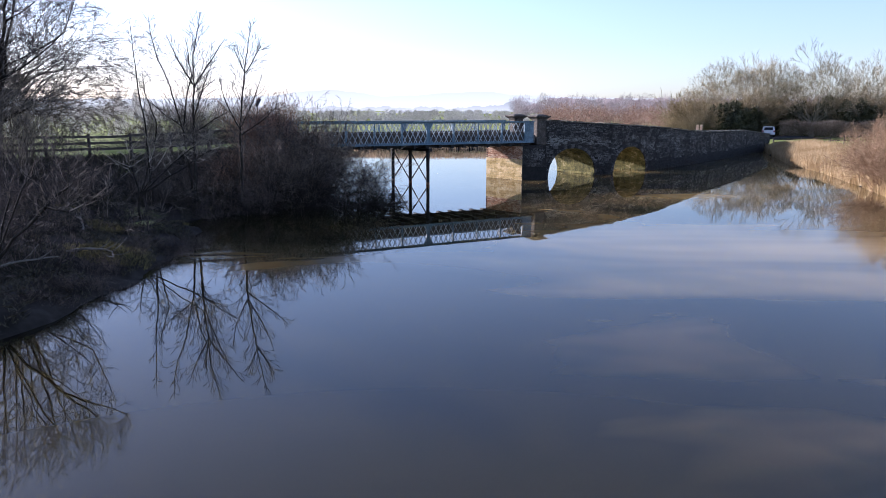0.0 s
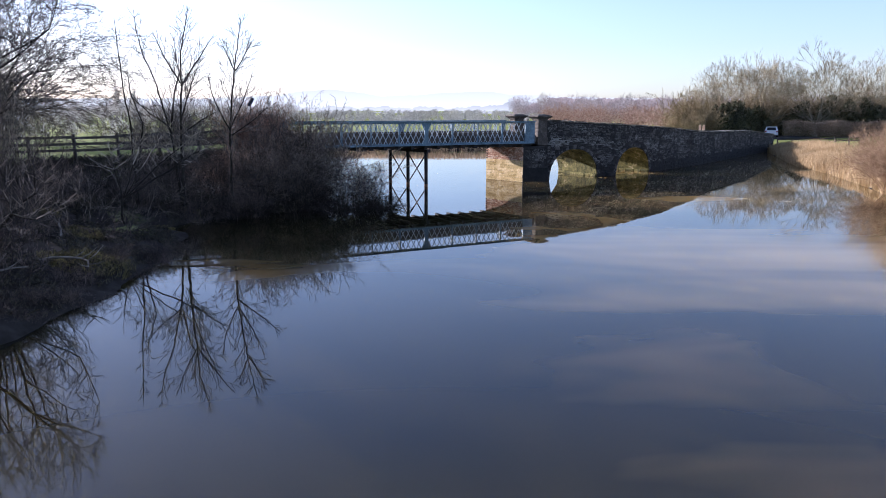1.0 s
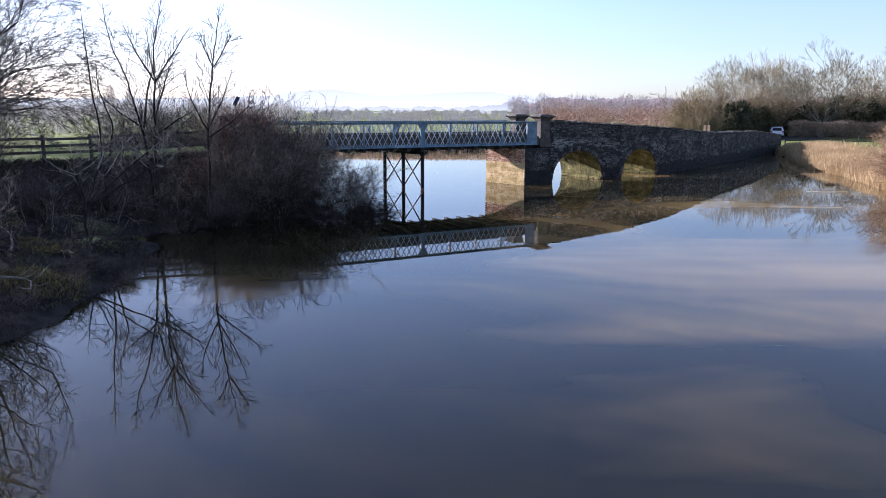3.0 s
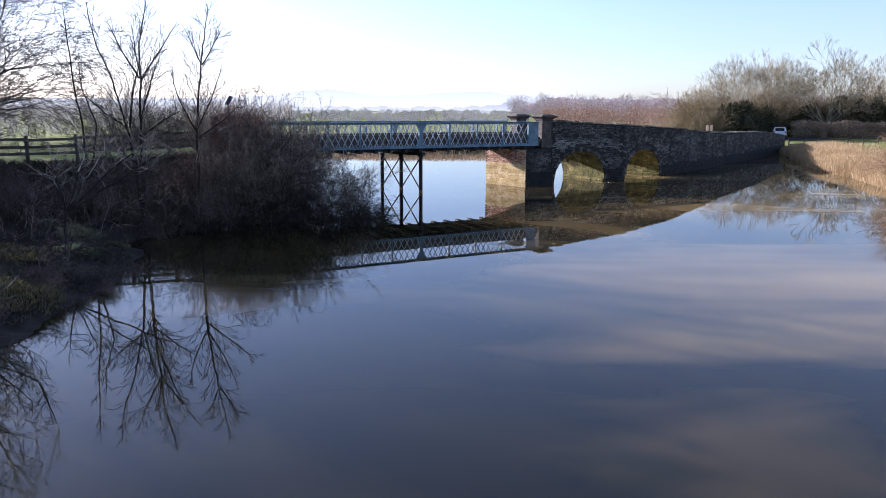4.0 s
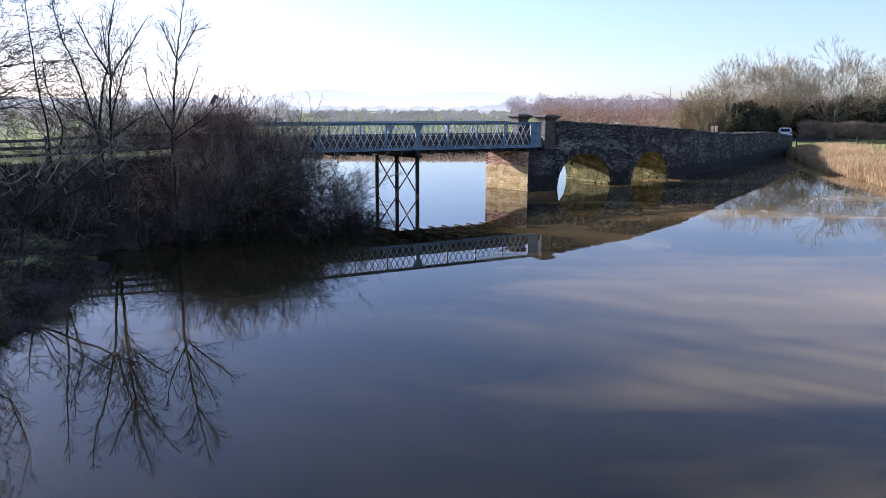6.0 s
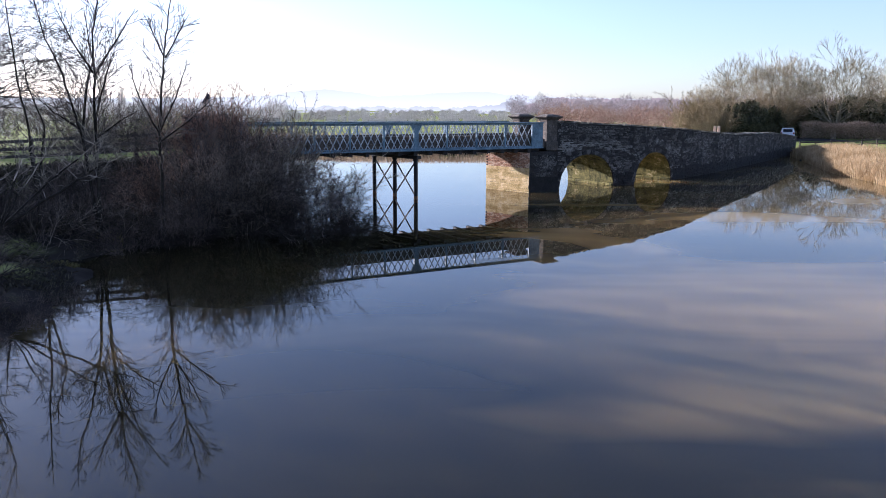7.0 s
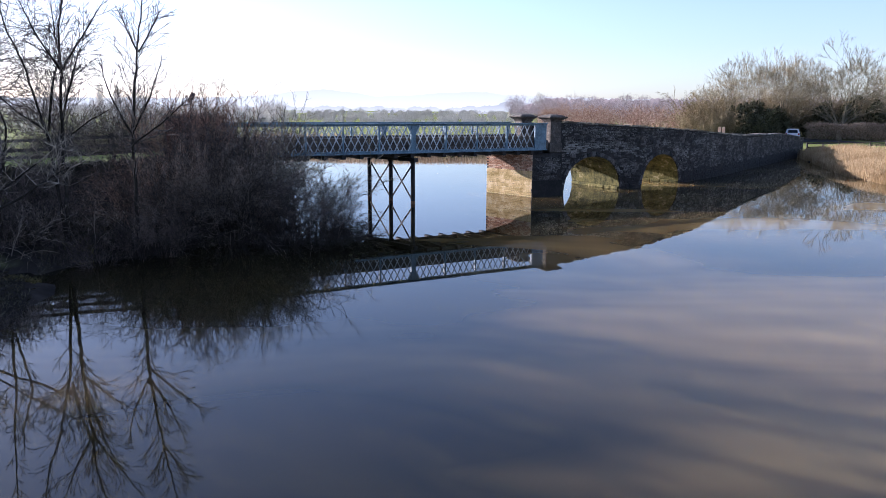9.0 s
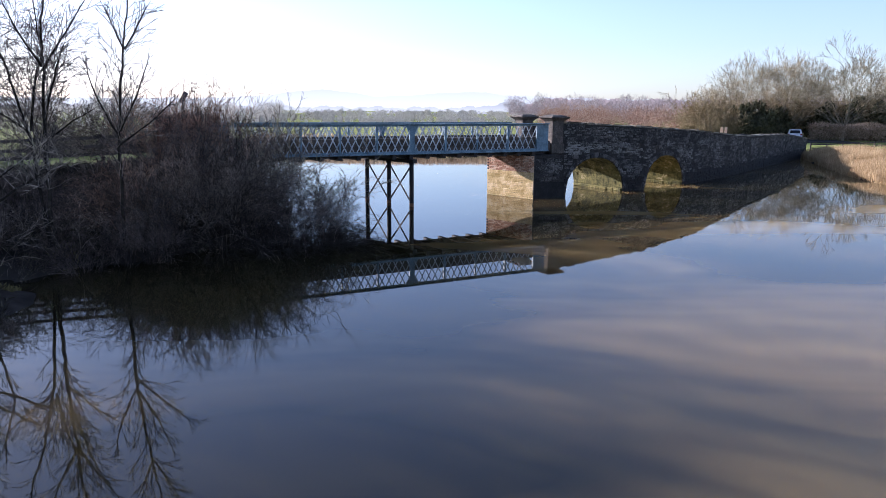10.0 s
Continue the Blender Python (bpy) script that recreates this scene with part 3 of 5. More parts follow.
def build_trestle():
    """Three columns in a row that stands askew to the span, along the stream."""
    t = empty("trestle", BRIDGE @ pose(-7.75, 0, 0), "dark rusty iron column trestle with crossed bracing standing in the water", "trestle")
    feet = [Vector((0, -0.05, 0)), Vector((-0.37, 1.65, 0)), Vector((-0.80, 3.30, 0))]
    up = lambda p, z: (p.x, p.y, z)
    along = (feet[2] - feet[0]).normalized()
    part("cap_beam", bar(up(feet[0] - along * 0.25, 2.11), up(feet[2] + along * 0.3, 2.11), 0.26, 0.17, (0, 0, 1)), M_IRON, t)
    part("cap_plank", bar(up(feet[0] + along * 1.5 + Vector((-0.2, 0, 0)), 2.215), up(feet[2] + along * 0.2 + Vector((-0.2, 0, 0)), 2.215), 0.22, 0.03, (0, 0, 1)), M_DRIFT, t, "bleached timber packing plank")
    for p in feet:
        c = part("column", tube(up(p, -1.6), up(p, 2.03), 0.105, 0.105, 14), M_IRON, t)
        part("collar", tube(up(p, 1.94), up(p, 2.03), 0.135, 0.135, 14), M_IRON, c)
        part("tide_band", tube(up(p, 0.0), up(p, 0.16), 0.108, 0.107, 14), M_RUST, c, "rust-stained band at the waterline")
    side = Vector((along.y, -along.x, 0)) * 0.06
    for a, b in zip(feet, feet[1:]):
        part("brace", bar(up(a + side, 0.05), up(b + side, 1.85), 0.085, 0.02, side), M_IRON, t)
        part("brace", bar(up(b - side, 0.05), up(a - side, 1.85), 0.085, 0.02, side), M_IRON, t)


build_trestle()

# ================= stone bridge =================
# plan of the near face: x, y, top of parapet, road level
WALL = [(5.33, 49.70, 3.79, 2.90), (10.4, 53.2, 3.52, 2.45), (14.6, 57.4, 3.25, 2.1), (18.4, 62.2, 2.87, 1.8), (21.76, 67.08, 2.60, 1.55), (24.5, 71.0, 2.59, 1.4), (29.0, 77.6, 2.43, 1.2), (34.8, 86.0, 1.80, 0.95)]
ROAD_W = 3.9
ARCHES = {0: (0.30, 4.60, 0.15, 1.94), 1: (0.35, 4.65, 0.15, 1.88)}   # from, to, springing, crown


def arch_z(t, a):
    t0, t1, zs, zc = a
    k = (t - (t0 + t1) / 2) / ((t1 - t0) / 2)
    if abs(k) >= 1:
        return None
    return zs + (zc - zs) * math.sqrt(max(0.0, 1 - abs(k) ** 2.1))


def build_stone_bridge():
    b = empty("stone_bridge", Matrix.Identity(4), "old dark stone bridge with round arches and worn parapets", "bridge")
    for i in range(len(WALL) - 1):
        (x0, y0, t0, r0), (x1, y1, t1, r1) = WALL[i], WALL[i + 1]
        L = math.hypot(x1 - x0, y1 - y0)
        ang = math.degrees(math.atan2(y1 - y0, x1 - x0))
        m = pose(x0, y0, 0, 0, 0, ang)
        a = ARCHES.get(i)
        ts = sorted(set([0.0, L] + [L * k / 12 for k in range(13)] + ([a[0], a[1]] + [a[0] + (a[1] - a[0]) * k / 28 for k in range(29)] if a else [])))
        spandrel, vault = bmesh.new(), bmesh.new()
        def bottom(t):
            if a and a[0] + 1e-6 < t < a[1] - 1e-6:
                return arch_z(t, a)
            return -1.3
        for p, q in zip(ts, ts[1:]):
            if q - p < 1e-6:
                continue
            mid = (p + q) / 2
            inarch = a and a[0] <= mid <= a[1]
            bp = arch_z(p, a) if inarch and a[0] < p else (a[2] if inarch else -1.3)
            bq = arch_z(q, a) if inarch and q < a[1] else (a[2] if inarch else -1.3)
            tp, tq = r0 + (r1 - r0) * p / L, r0 + (r1 - r0) * q / L
            for n in (0.0, ROAD_W):
                vs = [spandrel.verts.new((p, n, bp)), spandrel.verts.new((q, n, bq)), spandrel.verts.new((q, n, tq)), spandrel.verts.new((p, n, tp))]
                spandrel.faces.new(vs if n == 0 else vs[::-1])
            spandrel.faces.new([spandrel.verts.new(c) for c in ((p, 0, tp), (q, 0, tq), (q, ROAD_W, tq), (p, ROAD_W, tp))])
            if inarch:
                vault.faces.new([vault.verts.new(c) for c in ((p, 0, bp), (p, ROAD_W, bp), (q, ROAD_W, bq), (q, 0, bq))])
        if a:
            for t in (a[0], a[1]):
                vault.faces.new([vault.verts.new(c) for c in ((t, 0, -1.3), (t, ROAD_W, -1.3), (t, ROAD_W, a[2]), (t, 0, a[2]))])
        bmesh.ops.remove_doubles(spandrel, verts=spandrel.verts, dist=1e-4)
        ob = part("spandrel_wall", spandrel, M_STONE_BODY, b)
        ob.matrix_world = m
        if a:
            bmesh.ops.remove_doubles(vault, verts=vault.verts, dist=1e-4)
            ob = part("arch_vault", vault, M_VAULT, b, "mossy green and yellow stone vault")
            ob.matrix_world = m
        else:
            vault.free()
        for n0, n1 in ((0.0, 0.42), (ROAD_W - 0.42, ROAD_W)):
            pm = bmesh.new()
            vs = [pm.verts.new(c) for c in ((0, n0, r0), (L, n0, r1), (L, n1, r1), (0, n1, r0), (0, n0, t0), (L, n0, t1), (L, n1, t1), (0, n1, t0))]
            for f in ((0, 1, 5, 4), (2, 3, 7, 6), (4, 5, 6, 7), (1, 2, 6, 5), (3, 0, 4, 7)):
                pm.faces.new([vs[k] for k in f])
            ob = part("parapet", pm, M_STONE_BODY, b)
            ob.matrix_world = m
    return b


stone_bridge = build_stone_bridge()


PIER_ANG = math.degrees(math.atan2(3.04, -0.86))     # flank's way, seen in the span's frame: it follows the stream
FLANK = 3.16
PIER_CORNER = (-0.88, -0.12)


def prism(plan, z0, z1):
    """Upright block over a plan drawn anticlockwise."""
    bm = bmesh.new()
    lo, hi = [bm.verts.new((x, y, z0)) for x, y in plan], [bm.verts.new((x, y, z1)) for x, y in plan]
    bm.faces.new(lo[::-1]), bm.faces.new(hi)
    for k in range(len(plan)):
        q = (k + 1) % len(plan)
        bm.faces.new((lo[k], lo[q], hi[q], hi[k]))
    return bm


def build_abutments():
    a = empty("bridge_pier", BRIDGE, "stone and brick river pier under the iron span's end", "bridge pier")
    (cx, cy), d = PIER_CORNER, (math.cos(radians(PIER_ANG)), math.sin(radians(PIER_ANG)))
    fx, fy = cx + d[0] * FLANK, cy + d[1] * FLANK
    part("pier_body", prism([(cx, cy), (0.78, cy - 0.30), (0.78, fy + 0.6), (fx, fy)], -1.4, 2.20), M_STONE_BODY, a)
    part("tide_footing", prism([(cx - 0.03, cy - 0.05), (0.80, cy - 0.36), (0.80, cy + 0.3), (cx + 0.1, cy + 0.3)], -1.4, 0.86), M_TIDE, a, "dark wet footing at the waterline")
    part("pier_core", box(0.70, 1.34, 0.40, 4.5, -1.4, 2.30), M_STONE_BODY, a)
    l = empty("bridge_abutment", BRIDGE, "dark stone abutment on the overgrown bank", "abutment")
    part("abutment_body", box(-18.4, -16.2, -0.5, 5.1, -0.5, 2.40, 0.03), M_STONE_BODY, l)
    return a


bridge_pier = build_abutments()


def build_pillar(m, group="pillars of the bridge"):
    p = empty("gate_pillar", m, "square worn sandstone pillar with a moulded cap", "pillar", group)
    part("plinth", box(-0.40, 0.40, -0.40, 0.40, 2.25, 2.75, 0.02), M_PILLAR, p)
    for k in range(4):
        z = 2.755 + 0.278 * k
        part("shaft_block", box(-0.345, 0.345, -0.345, 0.345, z, z + 0.268, 0.015), M_PILLAR, p)
    part("shaft_core", box(-0.33, 0.33, -0.33, 0.33, 2.74, 3.86), M_STONE_BODY, p)
    c = part("cap", box(-0.385, 0.385, -0.385, 0.385, 3.86, 3.93, 0.02), M_PILLAR, p)
    def taper(name, r0, r1, z0, z1):
        bm = bmesh.new()
        bmesh.ops.create_cone(bm, cap_ends=True, segments=4, radius1=r0 * 1.414, radius2=r1 * 1.414, depth=z1 - z0, matrix=pose(0, 0, (z0 + z1) / 2, 0, 0, 45))
        bmesh.ops.bevel(bm, geom=bm.edges[:], offset=0.012, segments=1, affect="EDGES")
        part(name, bm, M_PILLAR, c)
    taper("moulding", 0.40, 0.49, 3.925, 4.01)
    taper("moulding", 0.49, 0.565, 4.005, 4.06)
    part("cornice", box(-0.58, 0.58, -0.58, 0.58, 4.055, 4.13, 0.02), M_PILLAR, c)
    taper("coping", 0.50, 0.40, 4.125, 4.19)
    taper("coping", 0.40, 0.20, 4.185, 4.235)
    return p


pillar = build_pillar(BRIDGE @ pose(0.92, 0.70, 0))
copy_thing(pillar, BRIDGE @ pose(0.86, SPAN_W - 0.1, 0))
copy_thing(pillar, BRIDGE @ pose(-17.2, 0.2, 0))
copy_thing(pillar, BRIDGE @ pose(-17.2, SPAN_W - 0.2, 0))


def build_end_wall():
    w = empty("brick_end_wall", BRIDGE, "weathered red brick end wall behind bare scrub", "wall")
    part("wall_core", box(-18.8, -16.62, -0.52, -0.19, 1.6, 4.02), M_OLD_BRICK, w)
    part("coping", box(-18.85, -16.57, -0.57, -0.17, 4.022, 4.16, 0.02), M_PILLAR, w)
    return w


end_wall = build_end_wall()


def build_solar_sign():
    p = Vector((-12.1, 43.05, 0))
    g = gz(p.x, p.y)
    t = empty("solar_panel", pose(p.x, p.y, g), "small dark tilted solar panel on a slim post", "solar panel")
    part("post", tube((0, 0, 0), (0, 0, 4.75 - g), 0.035, 0.03, 8), M_IRON, t)
    bm = box(-0.10, 0.10, -0.02, 0.02, -0.26, 0.26, 0.01)
    bmesh.ops.transform(bm, matrix=pose(0.06, -0.05, 4.88 - g, -16, 27, 12), verts=bm.verts)
    part("panel", bm, M_PANEL, t)
    part("bracket", tube((0, 0, 4.6 - g), (0, -0.06, 4.85 - g), 0.02, 0.02, 6), M_IRON, t)


# ================= trees and scrub =================
def grow(rng, segs, p, d, length, radius, depth, p0):
    """Adds a bent limb and its side shoots. p0: spread, lift, shoots a step, shrink, steps, wander, least radius."""
    spread, lift, shoots, shrink, steps, wander, least = p0
    step = length / steps
    q, e = Vector(p), Vector(d).normalized()
    last = radius
    for i in range(steps):
        e = (e + Vector((rng.gauss(0, wander), rng.gauss(0, wander), rng.gauss(0, wander) + lift))).normalized()
        r = max(radius * (1 - 0.85 * (i + 1) / steps), least * 0.6)
        w = q + e * step
        segs.append((*q, *w, last, r, depth))
        q, last = w, r
        if depth > 0 and i > 0:
            for _ in range(int(shoots) + (1 if rng.random() < shoots % 1 else 0)):
                side = e.orthogonal().normalized()
                side.rotate(Matrix.Rotation(rng.uniform(0, 2 * math.pi), 3, e))
                sp = spread * rng.uniform(0.6, 1.3)
                nd = e * math.cos(sp) + side * math.sin(sp)
                grow(rng, segs, q, nd, length * shrink * rng.uniform(0.6, 1.1) * (1 - 0.45 * i / steps), max(r * 0.62, least), depth - 1, (spread, lift, shoots, shrink * 0.95, max(3, steps - 2), wander, least))


def crown_tree(seed, stems, lobes, levels, bole, tip, twig, twigs=5, twig_len=0.6, limb=30, rise=0.7, swell=0.40):
    """Bare tree: stems run from the bole to their tops; rank by rank, tips scattered through the lobes
    (x y z rx ry rz share) are joined to lower wood nearby by limbs that climb outwards."""
    r = np.random.RandomState(seed)
    node, up = [], []
    def path(p, e, m, low, wander):
        """Nodes from node p to the point e, setting out flat (low) and then rising."""
        q0, e = np.array(node[p]), np.array(e, float)
        ctrl = q0 + (e - q0) * np.array([0.55, 0.55, low])
        last = p
        for i in range(1, m + 1):
            t = i / m
            c = (1 - t) ** 2 * q0 + 2 * t * (1 - t) * ctrl + t * t * e
            node.append(c + r.normal(0, wander, 3) * (1 if i < m else 0))
            up.append(last)
            last = len(node) - 1
    for k in range(5):
        node.append(np.array([0.03 * math.sin(k * 2.0), 0.03 * math.cos(k * 1.7), -0.4 + (bole + 0.4) * k / 4]))
        up.append(k - 1)
    for e in stems:
        L = np.linalg.norm(np.array(e) - node[4])
        path(4, e, int(max(6, L / twig_len)), 0.62, 0.03 * twig_len * 2)
    share = np.array([b[6] for b in lobes], float)
    for count in levels:
        which = r.choice(len(lobes), count, p=share / share.sum())
        b = np.array(lobes, float)[which]
        v = r.normal(0, 1, (count, 3))
        v /= np.linalg.norm(v, axis=1)[:, None]
        tips = b[:, :3] + v * b[:, 3:6] * (r.rand(count, 1) ** 0.38)
        have = np.array(node[4:])
        d = tips[:, None] - have[None]
        flat = np.hypot(d[..., 0], d[..., 1])
        cost = np.linalg.norm(d, axis=2) + 1.6 * np.maximum(0, rise * flat - d[..., 2])
        best = np.argmin(cost, axis=1) + 4
        for e, p in zip(tips, best):
            L = np.linalg.norm(e - node[p])
            path(int(p), e, int(min(7, max(2, round(L / twig_len)))), 0.38, 0.035 * twig_len)
    node, up = np.array(node), np.array(up)
    n = len(node)
    load = np.zeros(n)
    has = np.zeros(n, bool)
    has[up[1:]] = True
    for i in np.nonzero(~has)[0]:
        while i >= 0:
            load[i] += 1
            i = up[i]
    rad = tip * np.maximum(load, 1) ** swell
    segs = [(*node[up[i]], *node[i], min(rad[up[i]], rad[i] * 1.35), rad[i], load[i]) for i in range(1, n)]
    big = [x[:8] for x in segs if x[8] >= limb]
    fine = [x[:8] for x in segs if x[8] < limb]
    rng = random.Random(seed)
    for i in np.nonzero(load <= 1)[0]:
        if i < 5:
            continue
        o = Vector(node[i])
        g = (o - Vector(node[up[i]])).normalized()
        for _ in range(twigs if not has[i] else 1):
            w = (g + Vector((rng.gauss(0, 0.45), rng.gauss(0, 0.45), 0.2 + rng.gauss(0, 0.3)))).normalized()
            m = o + w * twig_len * rng.uniform(0.3, 0.65)
            fine.append((*o, *m, tip * 0.8, tip * 0.65))
            w = (w + Vector((rng.gauss(0, 0.25), rng.gauss(0, 0.25), 0.12))).normalized()
            fine.append((*m, *(m + w * twig_len * rng.uniform(0.3, 0.6)), tip * 0.65, tip * 0.4))
    return tubes_mesh("trunk", big, M_BARK, 6), tubes_mesh("crown", fine, twig, 3)


def plant(name, meshes, m, label, category, group=""):
    t = empty(name, m, label, category, group)
    part_mesh("trunk", meshes[0], t)
    part_mesh("crown", meshes[1], t)
    return t


def gz(x, y):
    return float(land_height(np.array([float(x)]), np.array([float(y)]))[0])


build_solar_sign()
BANK = "trees on the bank"


def shoot(rng, out, p, d, length, r, order, least, lift=0.10, gap=0.24, spread=0.70):
    """A straight-growing winter shoot that bends up, with side shoots that grow shorter towards its tip."""
    k = max(3, int(length / 0.22))
    step = length / k
    q, e, last = Vector(p), Vector(d).normalized(), r
    due, turn = length * rng.uniform(0.12, 0.25), rng.uniform(0, 6.28)
    for i in range(k):
        e = (e + Vector((rng.gauss(0, 0.045), rng.gauss(0, 0.045), rng.gauss(0, 0.03) + lift * step / 0.22 * 0.5))).normalized()
        w = q + e * step
        now = max(least * 0.75, r * (1 - 0.9 * (i + 1) / k))
        out.append((*q, *w, last, now))
        q, last = w, now
        due -= step
        if order > 0 and due <= 0 and i < k - 1:
            due = gap * rng.uniform(0.55, 1.35)
            turn += 2.4 + rng.gauss(0, 0.5)
            side = e.orthogonal().normalized()
            side.rotate(Matrix.Rotation(turn, 3, e))
            a = spread * rng.uniform(0.7, 1.2)
            left = length * (1 - (i + 1) / k)
            shoot(rng, out, q, e * math.cos(a) + side * math.sin(a), (0.30 * length + 0.5 * left) * rng.uniform(0.55, 1.0), max(least, now * 0.6), order - 1, least, lift, gap * 0.85, spread)


def leader_tree(seed, stems, twig, least=0.011, first=1.8, gap=0.085, reach=1.75):
    """Slender tree: each stem (points, thickness, branches) runs through its points and carries upswept shoots."""
    rng = random.Random(seed)
    big, fine = [], []
    for pts, thick, sides in stems:
        thick *= 0.78
        pts = [Vector(p) for p in pts]
        line = []
        for a, b in zip(pts, pts[1:]):
            m = max(2, int((b - a).length / 0.25))
            line += [a.lerp(b, k / m) + Vector((rng.gauss(0, 0.012), rng.gauss(0, 0.012), 0)) for k in range(m)]
        line.append(pts[-1])
        total = len(line) - 1
        due, turn = 0.0, rng.uniform(0, 6.28)
        for k in range(total):
            a, b = line[k], line[k + 1]
            r0, r1 = thick * (1 - k / total) ** 0.8 + least, thick * (1 - (k + 1) / total) ** 0.8 + least
            big.append((*a, *b, r0, r1))
            due -= (b - a).length
            if sides and b.z > first and due <= 0:
                due = gap * rng.uniform(0.6, 1.4)
                turn += 2.4 + rng.gauss(0, 0.4)
                e = (b - a).normalized()
                side = e.orthogonal().normalized()
                side.rotate(Matrix.Rotation(turn, 3, e))
                u = 1 - k / total
                for sg in (1, -1):
                    ang = sg * rng.uniform(0.45, 0.90)
                    shoot(rng, fine, a.lerp(b, rng.random()), e * math.cos(ang) + side * math.sin(ang), (0.3 + reach * u ** 0.45) * rng.uniform(0.5, 1.05) * sides, max(least * 1.3, r1 * 0.45), 2, least)
        shoot(rng, fine, line[-1], line[-1] - line[-2], 0.25, least * 1.2, 1, least)
    return tubes_mesh("trunk", big, M_BARK, 7), tubes_mesh("crown", fine, twig, 3)


alder = leader_tree(11, [([(0, 0, -0.3), (0.05, 0, 2.6), (0.16, 0, 4.2), (0.20, 0.05, 5.8), (0.56, 0.05, 7.3)], 0.066, 0.9),
                         ([(-0.12, 0.1, -0.3), (-0.40, 0.1, 2.7), (-0.92, 0.1, 4.75), (-1.30, 0.15, 5.6), (-1.52, 0.15, 6.5), (-1.58, 0.15, 7.2)], 0.055, 0.75),
                         ([(-0.38, 0.1, 2.9), (-0.26, 0.25, 4.1), (-0.05, 0.4, 5.0), (-0.20, 0.5, 6.3)], 0.035, 0.8),
                         ([(0.16, 0, 4.5), (0.92, -0.1, 5.5), (1.50, -0.1, 6.3)], 0.030, 0.65), ([(0.16, 0, 4.6), (-0.35, -0.2, 5.6), (-0.66, -0.25, 6.4)], 0.028, 0.65),
                         ([(0.10, 0, 3.2), (0.54, -0.2, 4.3), (0.98, -0.3, 5.2)], 0.028, 0.7), ([(0.05, 0, 2.6), (1.05, -0.3, 3.2), (1.65, -0.4, 3.5)], 0.024, 0.55),
                         ([(-0.42, 0.1, 2.9), (-1.1, -0.1, 3.4), (-1.7, -0.2, 4.0)], 0.022, 0.6)], M_TWIG)
sapling = leader_tree(12, [([(0, 0, -0.3), (0.02, 0, 2.9), (0.19, 0, 4.3), (0.40, 0, 5.7), (0.68, 0, 7.2)], 0.060, 0.8),
                           ([(0.05, 0, 3.0), (-0.5, -0.1, 4.1), (-0.66, -0.1, 4.9)], 0.026, 0.6), ([(0.08, 0, 3.1), (0.6, 0.1, 4.1), (0.95, 0.1, 5.0)], 0.026, 0.6),
                           ([(0.36, 0, 5.3), (-0.14, 0.1, 6.4)], 0.018, 0.5), ([(0.38, 0, 5.3), (1.1, -0.1, 6.4)], 0.020, 0.5), ([(0.02, 0, 2.7), (1.0, -0.3, 3.3), (1.7, -0.3, 3.9)], 0.022, 0.6)], M_TWIG)
slim = leader_tree(14, [([(0, 0, -0.3), (-0.10, 0, 3.0), (-0.30, 0, 4.6), (-0.38, 0, 6.0), (-0.42, 0, 6.9)], 0.045, 0.55),
                        ([(0.05, 0, 1.2), (0.36, 0.1, 3.0), (-0.05, 0.1, 4.2), (-0.1, 0.1, 5.0)], 0.030, 0.5)], M_TWIG, gap=0.28)
plant("bare_tree", alder, pose(-11.45, 30.8, 0.9), "bare young alder with several dark stems", "tree", BANK)
plant("bare_tree", sapling, pose(-9.58, 31.2, 0.7), "slim bare sapling above the scrub", "tree", BANK)
plant("bare_tree", slim, pose(-13.15, 30.4, 0.9), "thin bare forked sapling on the bank", "tree", BANK)
def fan(count, reach, top, seed):
    """Tops of spreading main stems."""
    rng = random.Random(seed)
    return [(math.cos(2.4 * k) * reach * math.sqrt((k + 0.3) / count), math.sin(2.4 * k) * reach * math.sqrt((k + 0.3) / count), top * (1 - 0.42 * (k / count) ** 1.5) * rng.uniform(0.92, 1.04)) for k in range(count)]


